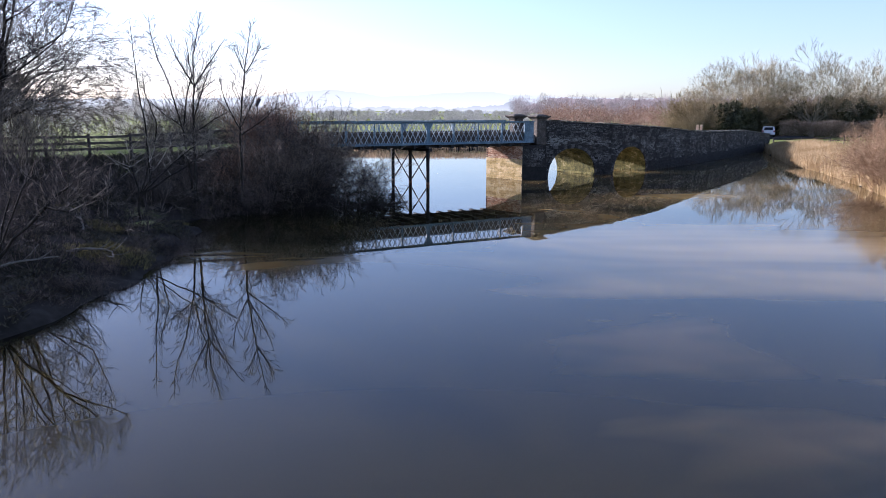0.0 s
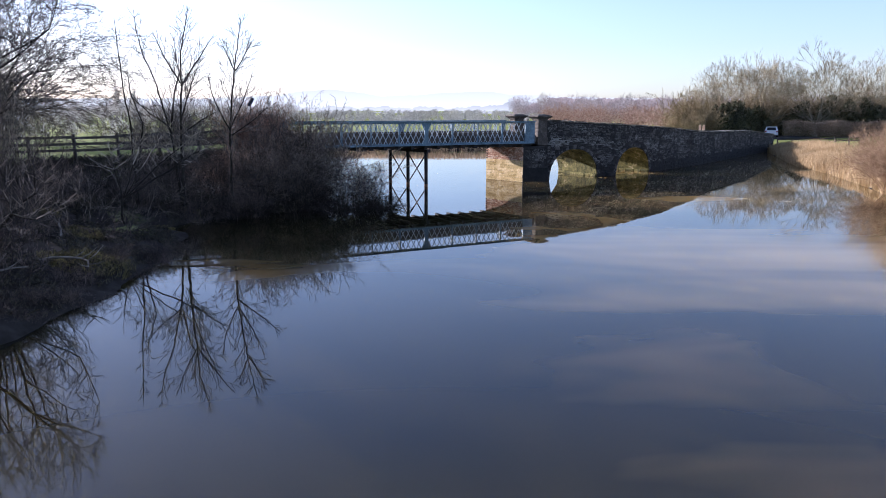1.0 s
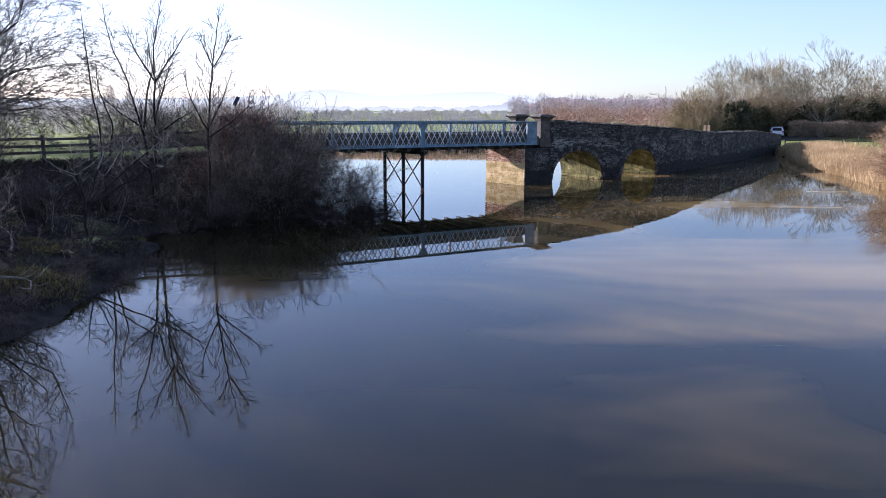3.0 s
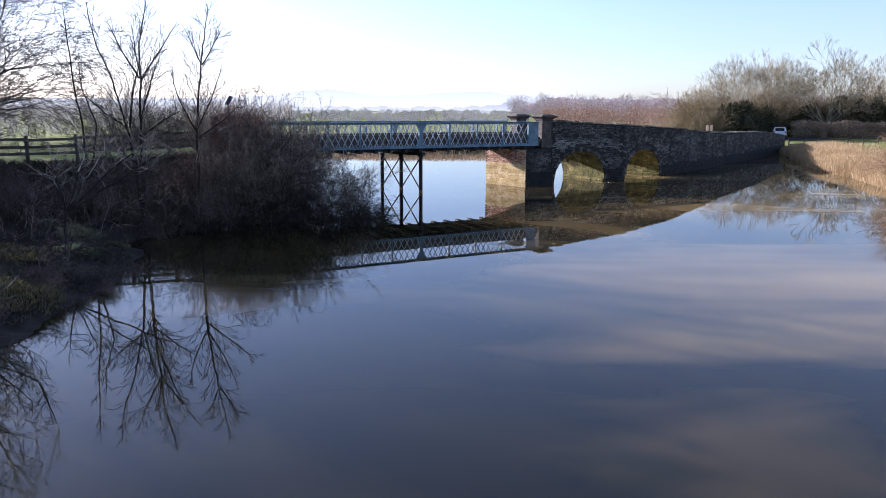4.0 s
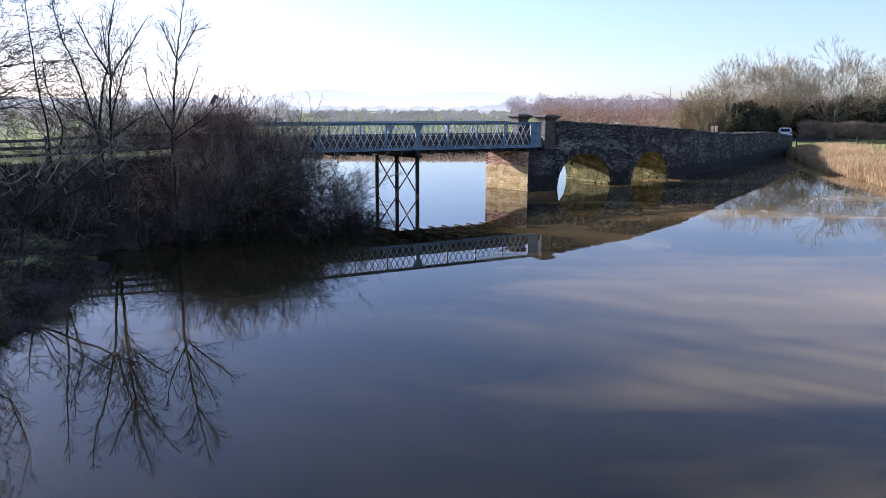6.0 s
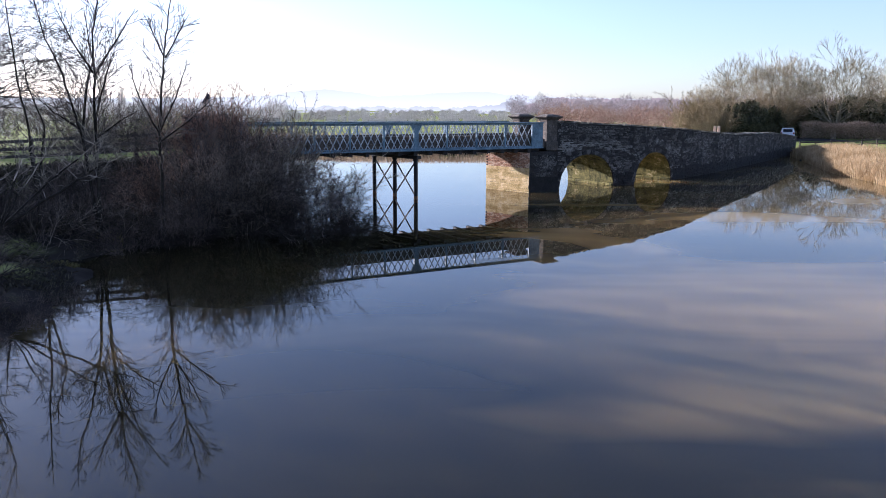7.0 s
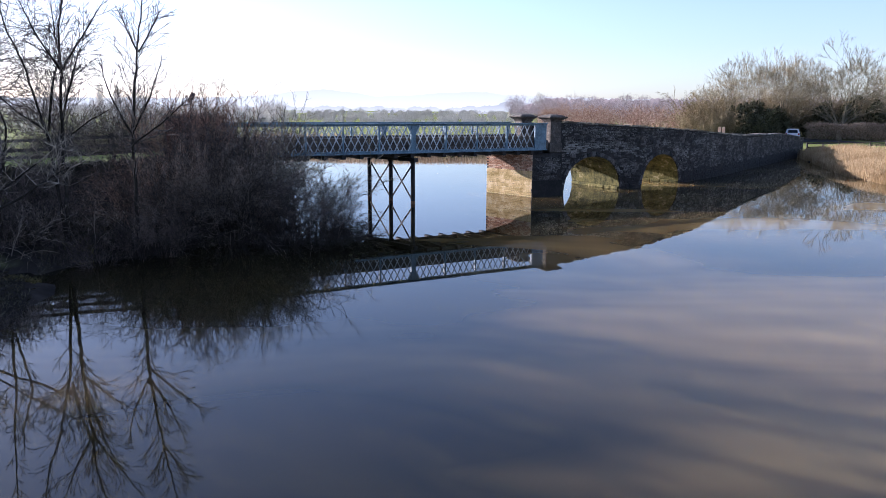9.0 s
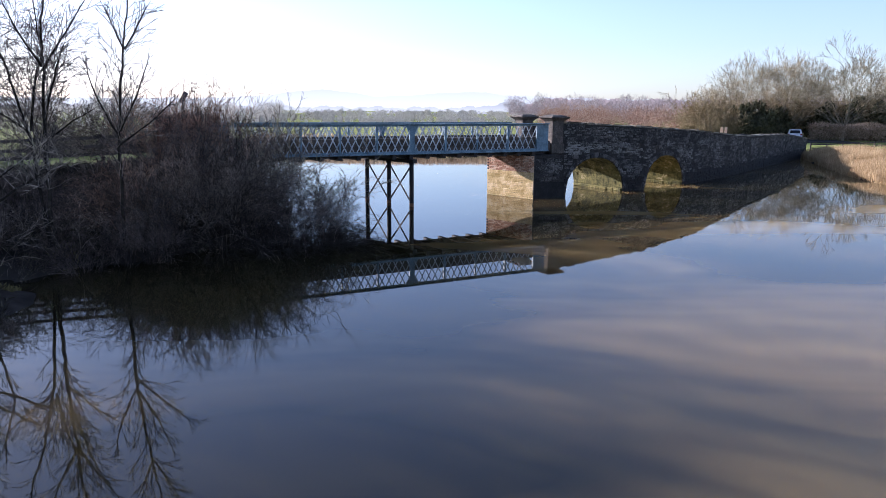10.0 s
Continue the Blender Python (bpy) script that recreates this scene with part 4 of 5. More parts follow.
def vase_tree(seed, height, limbs, open_angle, twig, least=0.022, depth=7, wander=0.06, lift=0.05, sprays=1, stout=0.013, droop=0.0, fray=0.5):
    """Spreading winter tree: limbs rise from a short bole like a vase and fork again and again into fine straight twigs."""
    rng = random.Random(seed)
    big, fine = [], []
    bole = height * rng.uniform(0.10, 0.16)
    big.append((0, 0, -0.4, 0, 0, bole, height * 0.032, height * 0.026))
    def fork(p, e, length, r, left):
        q = Vector(p)
        for _ in range(2):
            e = (e + Vector((rng.gauss(0, wander), rng.gauss(0, wander), rng.gauss(0, wander * 0.6) + lift - (droop if left < 5 else 0)))).normalized()
            w = q + e * length / 2
            (big if r > least * 2.6 else fine).append((*q, *w, r, r * 0.88))
            q, r = w, r * 0.88
            for _ in range(sprays if left <= 4 else 0):
                if rng.random() > 0.6:
                    continue
                t = (e + Vector((rng.gauss(0, fray), rng.gauss(0, fray), rng.gauss(0.1, fray * 0.8)))).normalized()
                fine.append((*q, *(q + t * length * rng.uniform(0.5, 0.9)), max(least * 0.8, r * 0.5), least * 0.45))
        if left == 0:
            return
        side = e.orthogonal().normalized()
        side.rotate(Matrix.Rotation(rng.uniform(0, 6.28), 3, e))
        for sg, a in ((1, rng.uniform(0.20, 0.42)), (-1, rng.uniform(0.22, 0.52))):
            fork(q, (e * math.cos(a) + side * sg * math.sin(a)).normalized(), length * rng.uniform(0.68, 0.90), max(least * 0.7, r * 0.72), left - 1)
    for k in range(limbs):
        a = 2.4 * k + rng.gauss(0, 0.3)
        t = open_angle * (0.15 + 0.95 * math.sqrt(k / limbs)) * rng.uniform(0.85, 1.1)
        fork((0, 0, bole * rng.uniform(0.75, 1.0)), Vector((math.cos(a) * math.sin(t), math.sin(a) * math.sin(t), math.cos(t))), height * 0.205 * (1.05 - 0.22 * k / limbs), height * stout, depth - (1 if k > 5 else 0))
    return tubes_mesh("trunk", big, M_BARK, 6), tubes_mesh("crown", fine, twig, 3)


oak = vase_tree(13, 19, 17, 1.22, M_TWIG, least=0.021, depth=8, wander=0.20, lift=0.0, sprays=2, stout=0.0105, droop=0.05)
for x, y, r, k in ((-41.6, 57, 60, 1.0), (-51, 58, 120, 1.05), (-47, 72, 210, 1.0)):
    plant("bare_tree", oak, pose(x, y, gz(x, y), 0, 0, r) @ Matrix.Scale(k, 4), "large bare dark tree with dense drooping twigs", "tree", "old trees in the field")
tall_tree = crown_tree(15, fan(7, 3.2, 12.2, 5), [(0, 0, 7.6, 4.2, 4.0, 4.8, 3), (1.8, -0.8, 4.2, 3.0, 2.5, 2.8, 1)], (60, 220, 800), 1.6, 0.010, M_TWIG, 4, 0.6, 22, 0.6)
for x, y, r, k in ((-22.4, 35.0, 0, 1.0), (-25.5, 30.0, 130, 0.95)):
    plant("bare_tree", tall_tree, pose(x, y, gz(x, y), 0, 0, r) @ Matrix.Scale(k, 4), "bushy bare bank tree with fine twigs", "tree", BANK)
overhang = crown_tree(16, [(1.7, -0.3, 3.3), (2.3, 0.2, 2.6), (0.9, 0.6, 3.7), (-0.5, 0.2, 3.9), (0.4, -1.0, 3.2)],
                      [(1.3, 0, 2.6, 1.5, 1.2, 1.2, 2), (2.3, -0.2, 2.4, 0.8, 0.8, 0.9, 1), (-0.3, 0, 2.7, 1.2, 1.2, 1.4, 1)], (20, 60, 170), 0.4, 0.0056, M_DUSK, 3, 0.34, 18, 0.7)
plant("bare_tree", overhang, pose(-11.1, 16.6, gz(-11.1, 16.6)), "leaning bare willow with dark twigs over the water", "tree", BANK)
leaning = crown_tree(17, [(2.7, 1.5, 3.5), (1.9, 1.1, 4.0), (3.2, 1.9, 3.0), (0.7, 0.9, 3.4), (-0.6, 0.5, 3.0)],
                     [(2.4, 1.4, 3.0, 1.1, 0.9, 0.9, 2), (0.7, 0.9, 2.7, 1.3, 1.0, 0.8, 1.2), (-0.6, 0.4, 2.4, 0.9, 0.8, 0.8, 0.7)], (20, 56, 130), 0.8, 0.0062, M_TWIG_SUNLIT, 3, 0.34, 14, 0.45, 0.40)
plant("bare_tree", leaning, pose(-11.9, 26.3, max(0.1, gz(-11.9, 26.3)) + 0.1) @ Matrix.Scale(0.86, 4), "leaning willow with painted sunlit twigs at the water's edge", "tree", BANK)


right_trees = [vase_tree(20 + k, 11.6, (11, 9, 8)[k], (1.05, 0.85, 0.68)[k], M_TWIG_PALE, least=0.0165, depth=8, wander=0.035, lift=0.03, sprays=(2, 1, 1)[k], stout=0.0105, fray=0.3) for k in range(3)]
M_BARK_PALE = material("pale_lichened_bark", [(0.10, 0.086, 0.06), (0.18, 0.156, 0.105), (0.30, 0.265, 0.19)], 3.0, 0.9, 0.4)
for wood in right_trees:
    wood[0].materials[0] = M_BARK_PALE
for k, (x, y, c, r) in enumerate([(50.2, 109.5, 0.92, 0), (43.6, 112, 0.92, 70), (38.2, 111, 0.86, 140), (60, 112, 0.86, 200), (68, 110, 0.95, 250), (34.4, 109, 0.6, 300), (77, 113, 0.9, 30), (46.8, 118, 0.85, 190)]):
    plant("bare_tree", right_trees[k % 3], pose(x, y, gz(x, y), 0, 0, r) @ Matrix.Scale(c, 4), "bare spreading winter tree with pale sunlit twigs", "tree", "trees beyond the bridge")


def shrub_mesh(seed, stems, height, radius, mat, least=0.006, depth=2, lift=-0.02, base=0.35):
    rng = random.Random(seed)
    segs = []
    for k in range(stems):
        a = rng.uniform(0, 2 * math.pi)
        t = abs(rng.gauss(0, 0.75)) * radius / height
        o = base * math.sqrt(rng.random()) * radius
        grow(rng, segs, (math.cos(a) * o, math.sin(a) * o, -0.15), (math.cos(a) * t, math.sin(a) * t, 1), height * rng.uniform(0.65, 1.1) * math.sqrt(1 + t * t * 0.5), 0.02, depth, (0.6, lift, 1.3, 0.5, 7, 0.13, least))
    return tubes_mesh("stems", [x[:8] for x in segs], mat, 3)


shrubs = [shrub_mesh(40 + k, 54, 3.0, 2.0, M_SCRUB if k == 0 else M_DUSK, least=0.008) for k in range(3)]
thin_shrubs = [shrub_mesh(240 + k, 22, 3.0, 2.1, M_SCRUB_SHADED, least=0.0085, lift=-0.05) for k in range(3)]
bank_shrubs = [shrub_mesh(340 + k, 26, 3.0, 2.1, M_SCRUB_SHADED, least=0.011) for k in range(2)]
low_scrub = [shrub_mesh(50 + k, 40, 1.4, 1.6, M_SCRUB_SHADED, least=0.011, depth=1, base=0.8, lift=-0.05) for k in range(3)]


def bush(mesh, x, y, k, r, label, group, z=None):
    t = empty("shrub", pose(x, y, (gz(x, y) if z is None else z), 0, 0, r) @ Matrix.Scale(k, 4), label, "shrub", group)
    part_mesh("tangle", mesh, t)


LEFT_BUSHES = [(-8.6, 35.8, 1.12), (-7.3, 35.7, 0.92), (-4.6, 35.0, 0.66), (-5.9, 34.2, 0.66), (-7.6, 34.2, 0.90), (-10.1, 36.3, 1.05), (-9.6, 37.6, 1.10),
               (-4.2, 35.8, 0.55), (-12.8, 33.6, 0.45), (-10.5, 33.4, 0.75), (-14.4, 31.0, 0.45), (-15.0, 28.9, 0.5), (-15.8, 28.4, 0.5), (-9.4, 30.9, 0.42), (-8.9, 31.6, 0.5), (-14.9, 25.2, 0.5), (-17.4, 26.4, 0.42), (-15.6, 20.8, 0.6),
               (-17.4, 23.0, 0.5), (-7.9, 38.2, 1.1), (-16.8, 31.6, 0.5), (-19.0, 28.5, 0.6), (-15.2, 17.6, 0.7), (-9.0, 33.4, 0.8), (-10.7, 32.7, 0.5), (-12.0, 31.7, 0.48), (-13.1, 30.3, 0.46), (-16.2, 19.2, 0.9), (-11.3, 33.8, 0.55), (-12.9, 34.9, 0.45), (-14.3, 33.2, 0.42), (-13.8, 20.2, 0.55), (-12.6, 18.6, 0.45),
               (-6.8, 34.9, 0.70), (-5.4, 35.2, 0.62), (-8.3, 34.9, 0.95)]
for k in (0, 1, 2, 3, 9, 10, 11):
    p = B(-18.8 - 1.55 * k, -2.9 - 0.5 * (k % 3))
    LEFT_BUSHES.append((p.x, p.y, 0.46 + 0.04 * (k % 4)))
for k, (x, y, c) in enumerate(LEFT_BUSHES):
    bush(bank_shrubs[k % 2] if y < 32.5 else (shrubs if 0.72 < c < 1.0 else thin_shrubs)[k % 3], x, y, c, 77 * k, "dense bare willow scrub hanging over the bank" if c > 1 else "tangled dark bare bank scrub", "shrubs on the bank", max(0.1, gz(x, y)))
for k in range(4):
    r = random.Random(1200 + k)
    p = B(-18.5 - 1.5 * k, 6.4 + r.uniform(-0.8, 3.0))
    bush(thin_shrubs[k % 3], p.x, p.y, r.uniform(0.85, 1.2), 67 * k, "tall bare grey-brown scrub behind the fence", "scrub behind the fence")
tall_scrub = [shrub_mesh(400 + k, 15, 3.2, 1.9, M_TWIG_GREY, least=0.0095, lift=0.01, base=0.5) for k in range(2)]
for k in range(15):
    r = random.Random(1250 + k)
    p = B(-22.6 + 0.6 * k + r.uniform(-0.4, 0.4), 8.0 + r.uniform(-1.0, 8.0))
    bush(tall_scrub[k % 2], p.x, p.y, r.uniform(0.75, 1.1), 71 * k, "tall bare grey-brown scrub behind the fence", "scrub behind the fence")
for k, (a, n, c) in enumerate([(-28.6, -1.7, 0.9), (-29.4, -2.6, 1.2), (-30.4, -1.6, 1.35), (-31.6, -2.2, 1.3), (-29.2, 1.0, 1.1), (-30.2, 3.6, 1.2), (-23.4, -1.9, 0.55), (-21.0, -1.6, 0.55)]):
    p = B(a, n)
    bush(tall_scrub[k % 2], p.x, p.y, c, 101 * k, "dense dark bare thicket at the fence" if c > 0.8 else "bare grey-brown scrub before the fence", "scrub at the fence")
wands = [shrub_mesh(410 + k, 8, 4.0, 2.0, M_OLIVE_SCRUB, least=0.010, lift=0.02, base=0.5) for k in range(2)]
for k, (a, n, c) in enumerate([(-16.6, -2.4, 0.84), (-15.2, -2.7, 0.88), (-14.0, -2.9, 0.84), (-15.9, -2.2, 0.85)]):
    p = B(a, n)
    bush(wands[k % 2], p.x, p.y, c, 67 * k, "tall thin bare wands of scrub above the girder", "scrub beside the span", max(-0.05, gz(p.x, p.y)))
for k in range(46):
    r = random.Random(1300 + k)
    p = B(r.uniform(-36, -18.6), r.uniform(-5.5, -1.4))
    bush(low_scrub[k % 3], p.x, p.y, r.uniform(0.28, 0.45), 51 * k, "low tangle of bare bramble stems on the slope", "brambles on the slope")
open_scrub = [shrub_mesh(380 + k, (24, 15)[k], 3.0, 1.7, (M_RUSSET_SUNLIT, M_OLIVE_SCRUB)[k], least=0.011, lift=0.0, base=0.5) for k in range(2)]
for k, (a, n, c, which) in enumerate([(-18.8, -1.3, 0.85, 0), (-17.6, -1.2, 0.9, 0), (-18.4, -1.9, 0.62, 0), (-17.4, -1.6, 0.68, 0), (-16.5, -2.0, 0.72, 0), (-15.0, -1.9, 1.05, 1), (-13.7, -2.2, 0.95, 1), (-12.5, -1.9, 0.75, 1)]):
    p = B(a, n)
    bush(open_scrub[which], p.x, p.y, c, 83 * k, "russet bare scrub against the brick wall" if which == 0 else "olive-grey bare scrub before the lattice girder", "scrub beside the span")
# Bark material darkens these twigs into silhouettes, painted as if backlit.
drooping = [shrub_mesh(360 + k, 28, 1.9, 2.5, M_BARK, least=0.012, lift=-0.10, base=0.6) for k in range(2)]
for k, (x, y, c) in enumerate([(-4.4, 35.0, 0.5), (-5.4, 34.4, 0.62), (-6.6, 33.9, 0.75), (-7.8, 33.3, 0.75), (-9.0, 32.7, 0.65), (-3.9, 35.3, 0.42), (-4.9, 35.6, 0.6), (-4.2, 34.6, 0.45)]):
    bush(drooping[k % 2], x, y, c, 58 * k, "dark drooping willow scrub trailing in the water", "scrub over the water", max(-0.05, gz(x, y)))
arching = shrub_mesh(45, 10, 2.6, 2.4, M_TWIG_GREY, least=0.008, lift=-0.06, base=0.5)
for k, (x, y, c) in enumerate([(-12.7, 29.6, 0.75), (-13.7, 27.4, 0.8), (-11.4, 31.4, 0.7), (-10.0, 32.6, 0.7)]):
    bush(arching, x, y, c, 95 * k, "sparse arching shrub with pale grey bark", "pale shrubs on the bank", max(0.05, gz(x, y)))
for k in range(66):
    r = random.Random(700 + k)
    i = k % 10
    (x0, y0), (x1, y1) = LEFT_EDGE[i], LEFT_EDGE[i + 1]
    f, o = r.random(), r.uniform(-0.4, 1.6)
    x, y = x0 + (x1 - x0) * f - o * 0.8, y0 + (y1 - y0) * f + o * (0.6 if i < 3 else 0)
    if -13.5 < x < -9.3 and 24 < y < 29.6:
        continue
    bush(low_scrub[k % 3], x, y, r.uniform(0.3, 0.6) * (1 if i < 4 else 0.5), 51 * k, "low tangle of bare bramble stems", "brambles on the bank", max(-0.05, gz(x, y)))
for k in range(20):
    r = random.Random(900 + k)
    x, y = r.uniform(-18, -10.5), r.uniform(14, 33)
    if gz(x, y) > 0.2 and not (-13.8 < x < -9.3 and 24 < y < 29.6):
        bush(low_scrub[k % 3], x, y, r.uniform(0.4, 0.8), 40 * k, "low tangle of bare bramble stems", "brambles on the bank")


def blades(name, spots, hmin, hmax, width, mat, label, category, seed=1, droop=0.15):
    """Thin pointed blades, one face each."""
    r = np.random.RandomState(seed)
    p = np.asarray(spots, float)
    k = len(p)
    h = r.uniform(hmin, hmax, k)
    a = r.uniform(0, 2 * np.pi, k)
    side = np.stack([np.cos(a), np.sin(a), np.zeros(k)], 1) * width / 2
    lean = np.stack([r.normal(0, droop, k), r.normal(0, droop, k), np.ones(k)], 1)
    mid, top = p + lean * h[:, None] * 0.6, p + (lean * [1.6, 1.6, 1]) * h[:, None]
    verts = np.stack([p - side, p + side, mid + side * 0.8, top, mid - side * 0.8], 1).reshape(-1, 3)
    loops = (np.arange(k)[:, None] * 5 + np.arange(5)[None]).ravel()
    return tagged(new(name, fast_mesh(name, verts, loops, 5, mat)), label, category, kind="stuff")


def build_reeds():
    r = np.random.RandomState(5)
    x, y = r.uniform(18, 48, 420000), r.uniform(20, 84, 420000)
    d = signed(x, y, RIGHT_EDGE)
    keep = (d > -0.3) & (r.rand(len(x)) < np.exp(-np.maximum(d - 4.2, 0) / 1.0))
    x, y = x[keep], y[keep]
    f = np.clip((y - 64) / 16, 0, 1)
    blades("reeds", np.stack([x, y, np.maximum(land_height(x, y), -0.3)], 1), 0.30 + 0.2 * f, 0.75 + 0.3 * f, 0.024, M_REED, "dry golden reeds along the water's edge", "reeds", 6, 0.10)
    x, y = r.uniform(-24, 21, 50000), r.uniform(76, 110, 50000)
    d = signed(x, y, FAR_EDGE)
    keep = (d > -1) & (d < 9)
    x, y = x[keep], y[keep]
    blades("reeds", np.stack([x, y, np.maximum(land_height(x, y), -0.3)], 1), 0.35, 0.85, 0.05, M_REED_DULL, "dry brown reeds on the far bank", "reeds", 7, 0.10)
    x, y = r.uniform(-20, -8, 160000), r.uniform(8, 34, 160000)
    d = signed(x, y, LEFT_EDGE)
    near = ((x + 10.2) / 1.5) ** 2 + ((y - 20.4) / 1.0) ** 2
    back = ((x + 10.6) / 1.6) ** 2 + ((y - 28.0) / 0.7) ** 2
    keep = (d > 0.05) & (d < 5) & ((wob(x, y, 0.8) > 1.05) | (near < 1 + 0.4 * wob(x, y, 2.5)) | (back < 1 + 0.4 * wob(x, y, 2.5)))
    x, y = x[keep], y[keep]
    s, n = r.uniform(-38, -16.5, 60000), r.uniform(-7.0, -0.9, 60000)
    c, w = math.cos(radians(TH)), math.sin(radians(TH))
    bx, by = 4.405 + s * c - n * w, 48.705 + s * w + n * c
    blades("dead_grass", np.stack([bx, by, land_height(bx, by)], 1), 0.10, 0.34, 0.026, M_SEDGE, "dark dead grass on the road's slope", "grass", 19, 0.45)
    bx, by = r.uniform(-19, -8, 90000), r.uniform(8, 33, 90000)
    d = signed(bx, by, LEFT_EDGE)
    keep = (d > 0.15) & (wob(bx, by, 1.3) > -0.5)
    bx, by = bx[keep], by[keep]
    blades("dead_grass", np.stack([bx, by, land_height(bx, by)], 1), 0.03, 0.14, 0.022, M_SEDGE, "dark flattened dead grass on the mud", "grass", 20, 0.7)
    blades("grass", np.stack([x, y, land_height(x, y)], 1), 0.05, 0.16, 0.02, M_GRASS, "tufts of rough grass on the muddy bank", "grass", 9, 0.35)


build_reeds()


def far_wood():
    rng = random.Random(8)
    def clump(name, count, a0, a1, d0, d1, h0, h1, mat, label, rad, twigs=120):
        segs = []
        for _ in range(count):
            a, dist = radians(rng.uniform(a0, a1)), rng.uniform(d0, d1)
            x, y, h = dist * math.sin(a), dist * math.cos(a), rng.uniform(h0, h1) * dist / d1
            w = h * rng.uniform(0.35, 0.6)
            segs.append((x, y, 0.3, x, y, h * 0.6, rad * 2.5, rad * 1.5))
            for _ in range(twigs):
                v = Vector((rng.gauss(0, 1), rng.gauss(0, 1), rng.gauss(0, 1))).normalized() * rng.random() ** 0.4
                q = Vector((x + v.x * w * 0.75, y + v.y * w * 0.75, 0.8 + h * 0.52 + v.z * h * 0.40))
                e = (v + Vector((rng.gauss(0, 0.4), rng.gauss(0, 0.4), 0.2 + rng.gauss(0, 0.35)))).normalized()
                segs.append((*q, *(q + e * h * rng.uniform(0.08, 0.2)), rad, rad * 0.4))
        tagged(new(name, tubes_mesh(name, segs, mat, 3)), label, "woods", kind="stuff")
    clump("far_woods", 260, 3.5, 36, 230, 360, 5, 12, M_TWIG_MAUVE, "band of bare far woodland painted in hazy mauve-grey", 0.045, 190)
    clump("far_woods", 330, 5.5, 25, 125, 210, 3.0, 6.2, M_TWIG_RED, "russet bare scrub on the flood meadow", 0.035)
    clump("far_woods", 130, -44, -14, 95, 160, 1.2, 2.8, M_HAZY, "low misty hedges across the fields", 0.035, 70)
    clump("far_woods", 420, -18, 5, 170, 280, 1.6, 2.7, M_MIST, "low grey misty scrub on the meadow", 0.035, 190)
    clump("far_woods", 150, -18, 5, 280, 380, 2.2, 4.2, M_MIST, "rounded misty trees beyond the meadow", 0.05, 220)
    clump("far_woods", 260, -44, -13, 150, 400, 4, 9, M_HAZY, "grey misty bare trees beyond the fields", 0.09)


far_wood()


# ================= fences, hedge, car, markers =================
def build_fence(points, post_h, rails, label, group="", seed=1):
    """points: x, y of the posts; sloping rails run from post to post."""
    rng = random.Random(seed)
    x0, y0 = points[0]
    f = empty("fence", pose(x0, y0, 0), label, "fence", group)
    tops = []
    for x, y in points:
        g = gz(x, y)
        bm = box(x - x0 - 0.06, x - x0 + 0.06, y - y0 - 0.06, y - y0 + 0.06, g - 0.3, g + post_h + rng.uniform(-0.05, 0.06), 0.012)
        part("post", bm, M_TIMBER, f)
        tops.append(Vector((x - x0, y - y0, g)))
    for a, b in zip(tops, tops[1:]):
        for h in rails:
            o = Vector((0, -0.07, h + rng.uniform(-0.03, 0.03)))
            d = (b - a).normalized() * 0.08
            part("rail", bar(a + o - d, b + o + d, 0.11, 0.035, (0, 1, 0)), M_TIMBER, f)


build_fence([tuple(B(-18.9 - 1.85 * k, -0.75))[:2] for k in range(14)], 1.14, (0.40, 0.70, 1.0), "weathered dark timber post and rail fence beside the road", seed=3)
build_fence([(35.4 + 1.7 * k, 86.4 + 0.2 * k) for k in range(7)], 1.0, (0.45, 0.85), "grey timber post and rail fence behind the reeds", seed=4)


def build_hedge():
    rng = random.Random(21)
    segs = []
    for _ in range(11000):
        f = rng.random()
        x, y = 43.2 + 19 * f, 103.5 - 3.5 * f
        h = 2.0 + 0.12 * math.sin(f * 23)
        p = Vector((x, y + rng.uniform(-0.8, 0.8), 1.0 + h * rng.random() ** 0.7))
        d = Vector((rng.gauss(0, 0.6), rng.gauss(0, 0.6), rng.uniform(0.1, 1))).normalized() * rng.uniform(0.15, 0.4)
        segs.append((*p, *(p + d), 0.016, 0.009))
    ob = new("hedge", tubes_mesh("hedge", segs, material("brown_hedge_twigs", [(0.12, 0.085, 0.06), (0.205, 0.15, 0.108), (0.34, 0.265, 0.195)], 0.5, 0.9, 0, random_tone=0.4, island=True), 3))
    tagged(ob, "trimmed leafless brown field hedge", "hedge")


build_hedge()


def leaf_cloud(seed, blobs, count, size, mat):
    """Many small leaves scattered through a few uneven lobes."""
    r = np.random.RandomState(seed)
    which = r.randint(0, len(blobs), count)
    b = np.asarray(blobs, float)[which]
    v = r.normal(0, 1, (count, 3))
    v /= np.linalg.norm(v, axis=1)[:, None]
    p = b[:, :3] + v * (b[:, 3:6] * (r.rand(count, 1) ** 0.45) * (1 + 0.25 * np.sin(v[:, :1] * 7 + which[:, None])))
    a, t = r.normal(0, 1, (count, 3)), r.normal(0, 1, (count, 3))
    a /= np.linalg.norm(a, axis=1)[:, None]
    t = np.cross(a, t)
    t /= np.linalg.norm(t, axis=1)[:, None]
    k = size * r.uniform(0.6, 1.3, (count, 1))
    verts = np.stack([p - a * k, p + t * k * 0.5, p + a * k, p - t * k * 0.5], 1).reshape(-1, 3)
    return fast_mesh("foliage", verts, np.arange(count * 4), 4, mat)


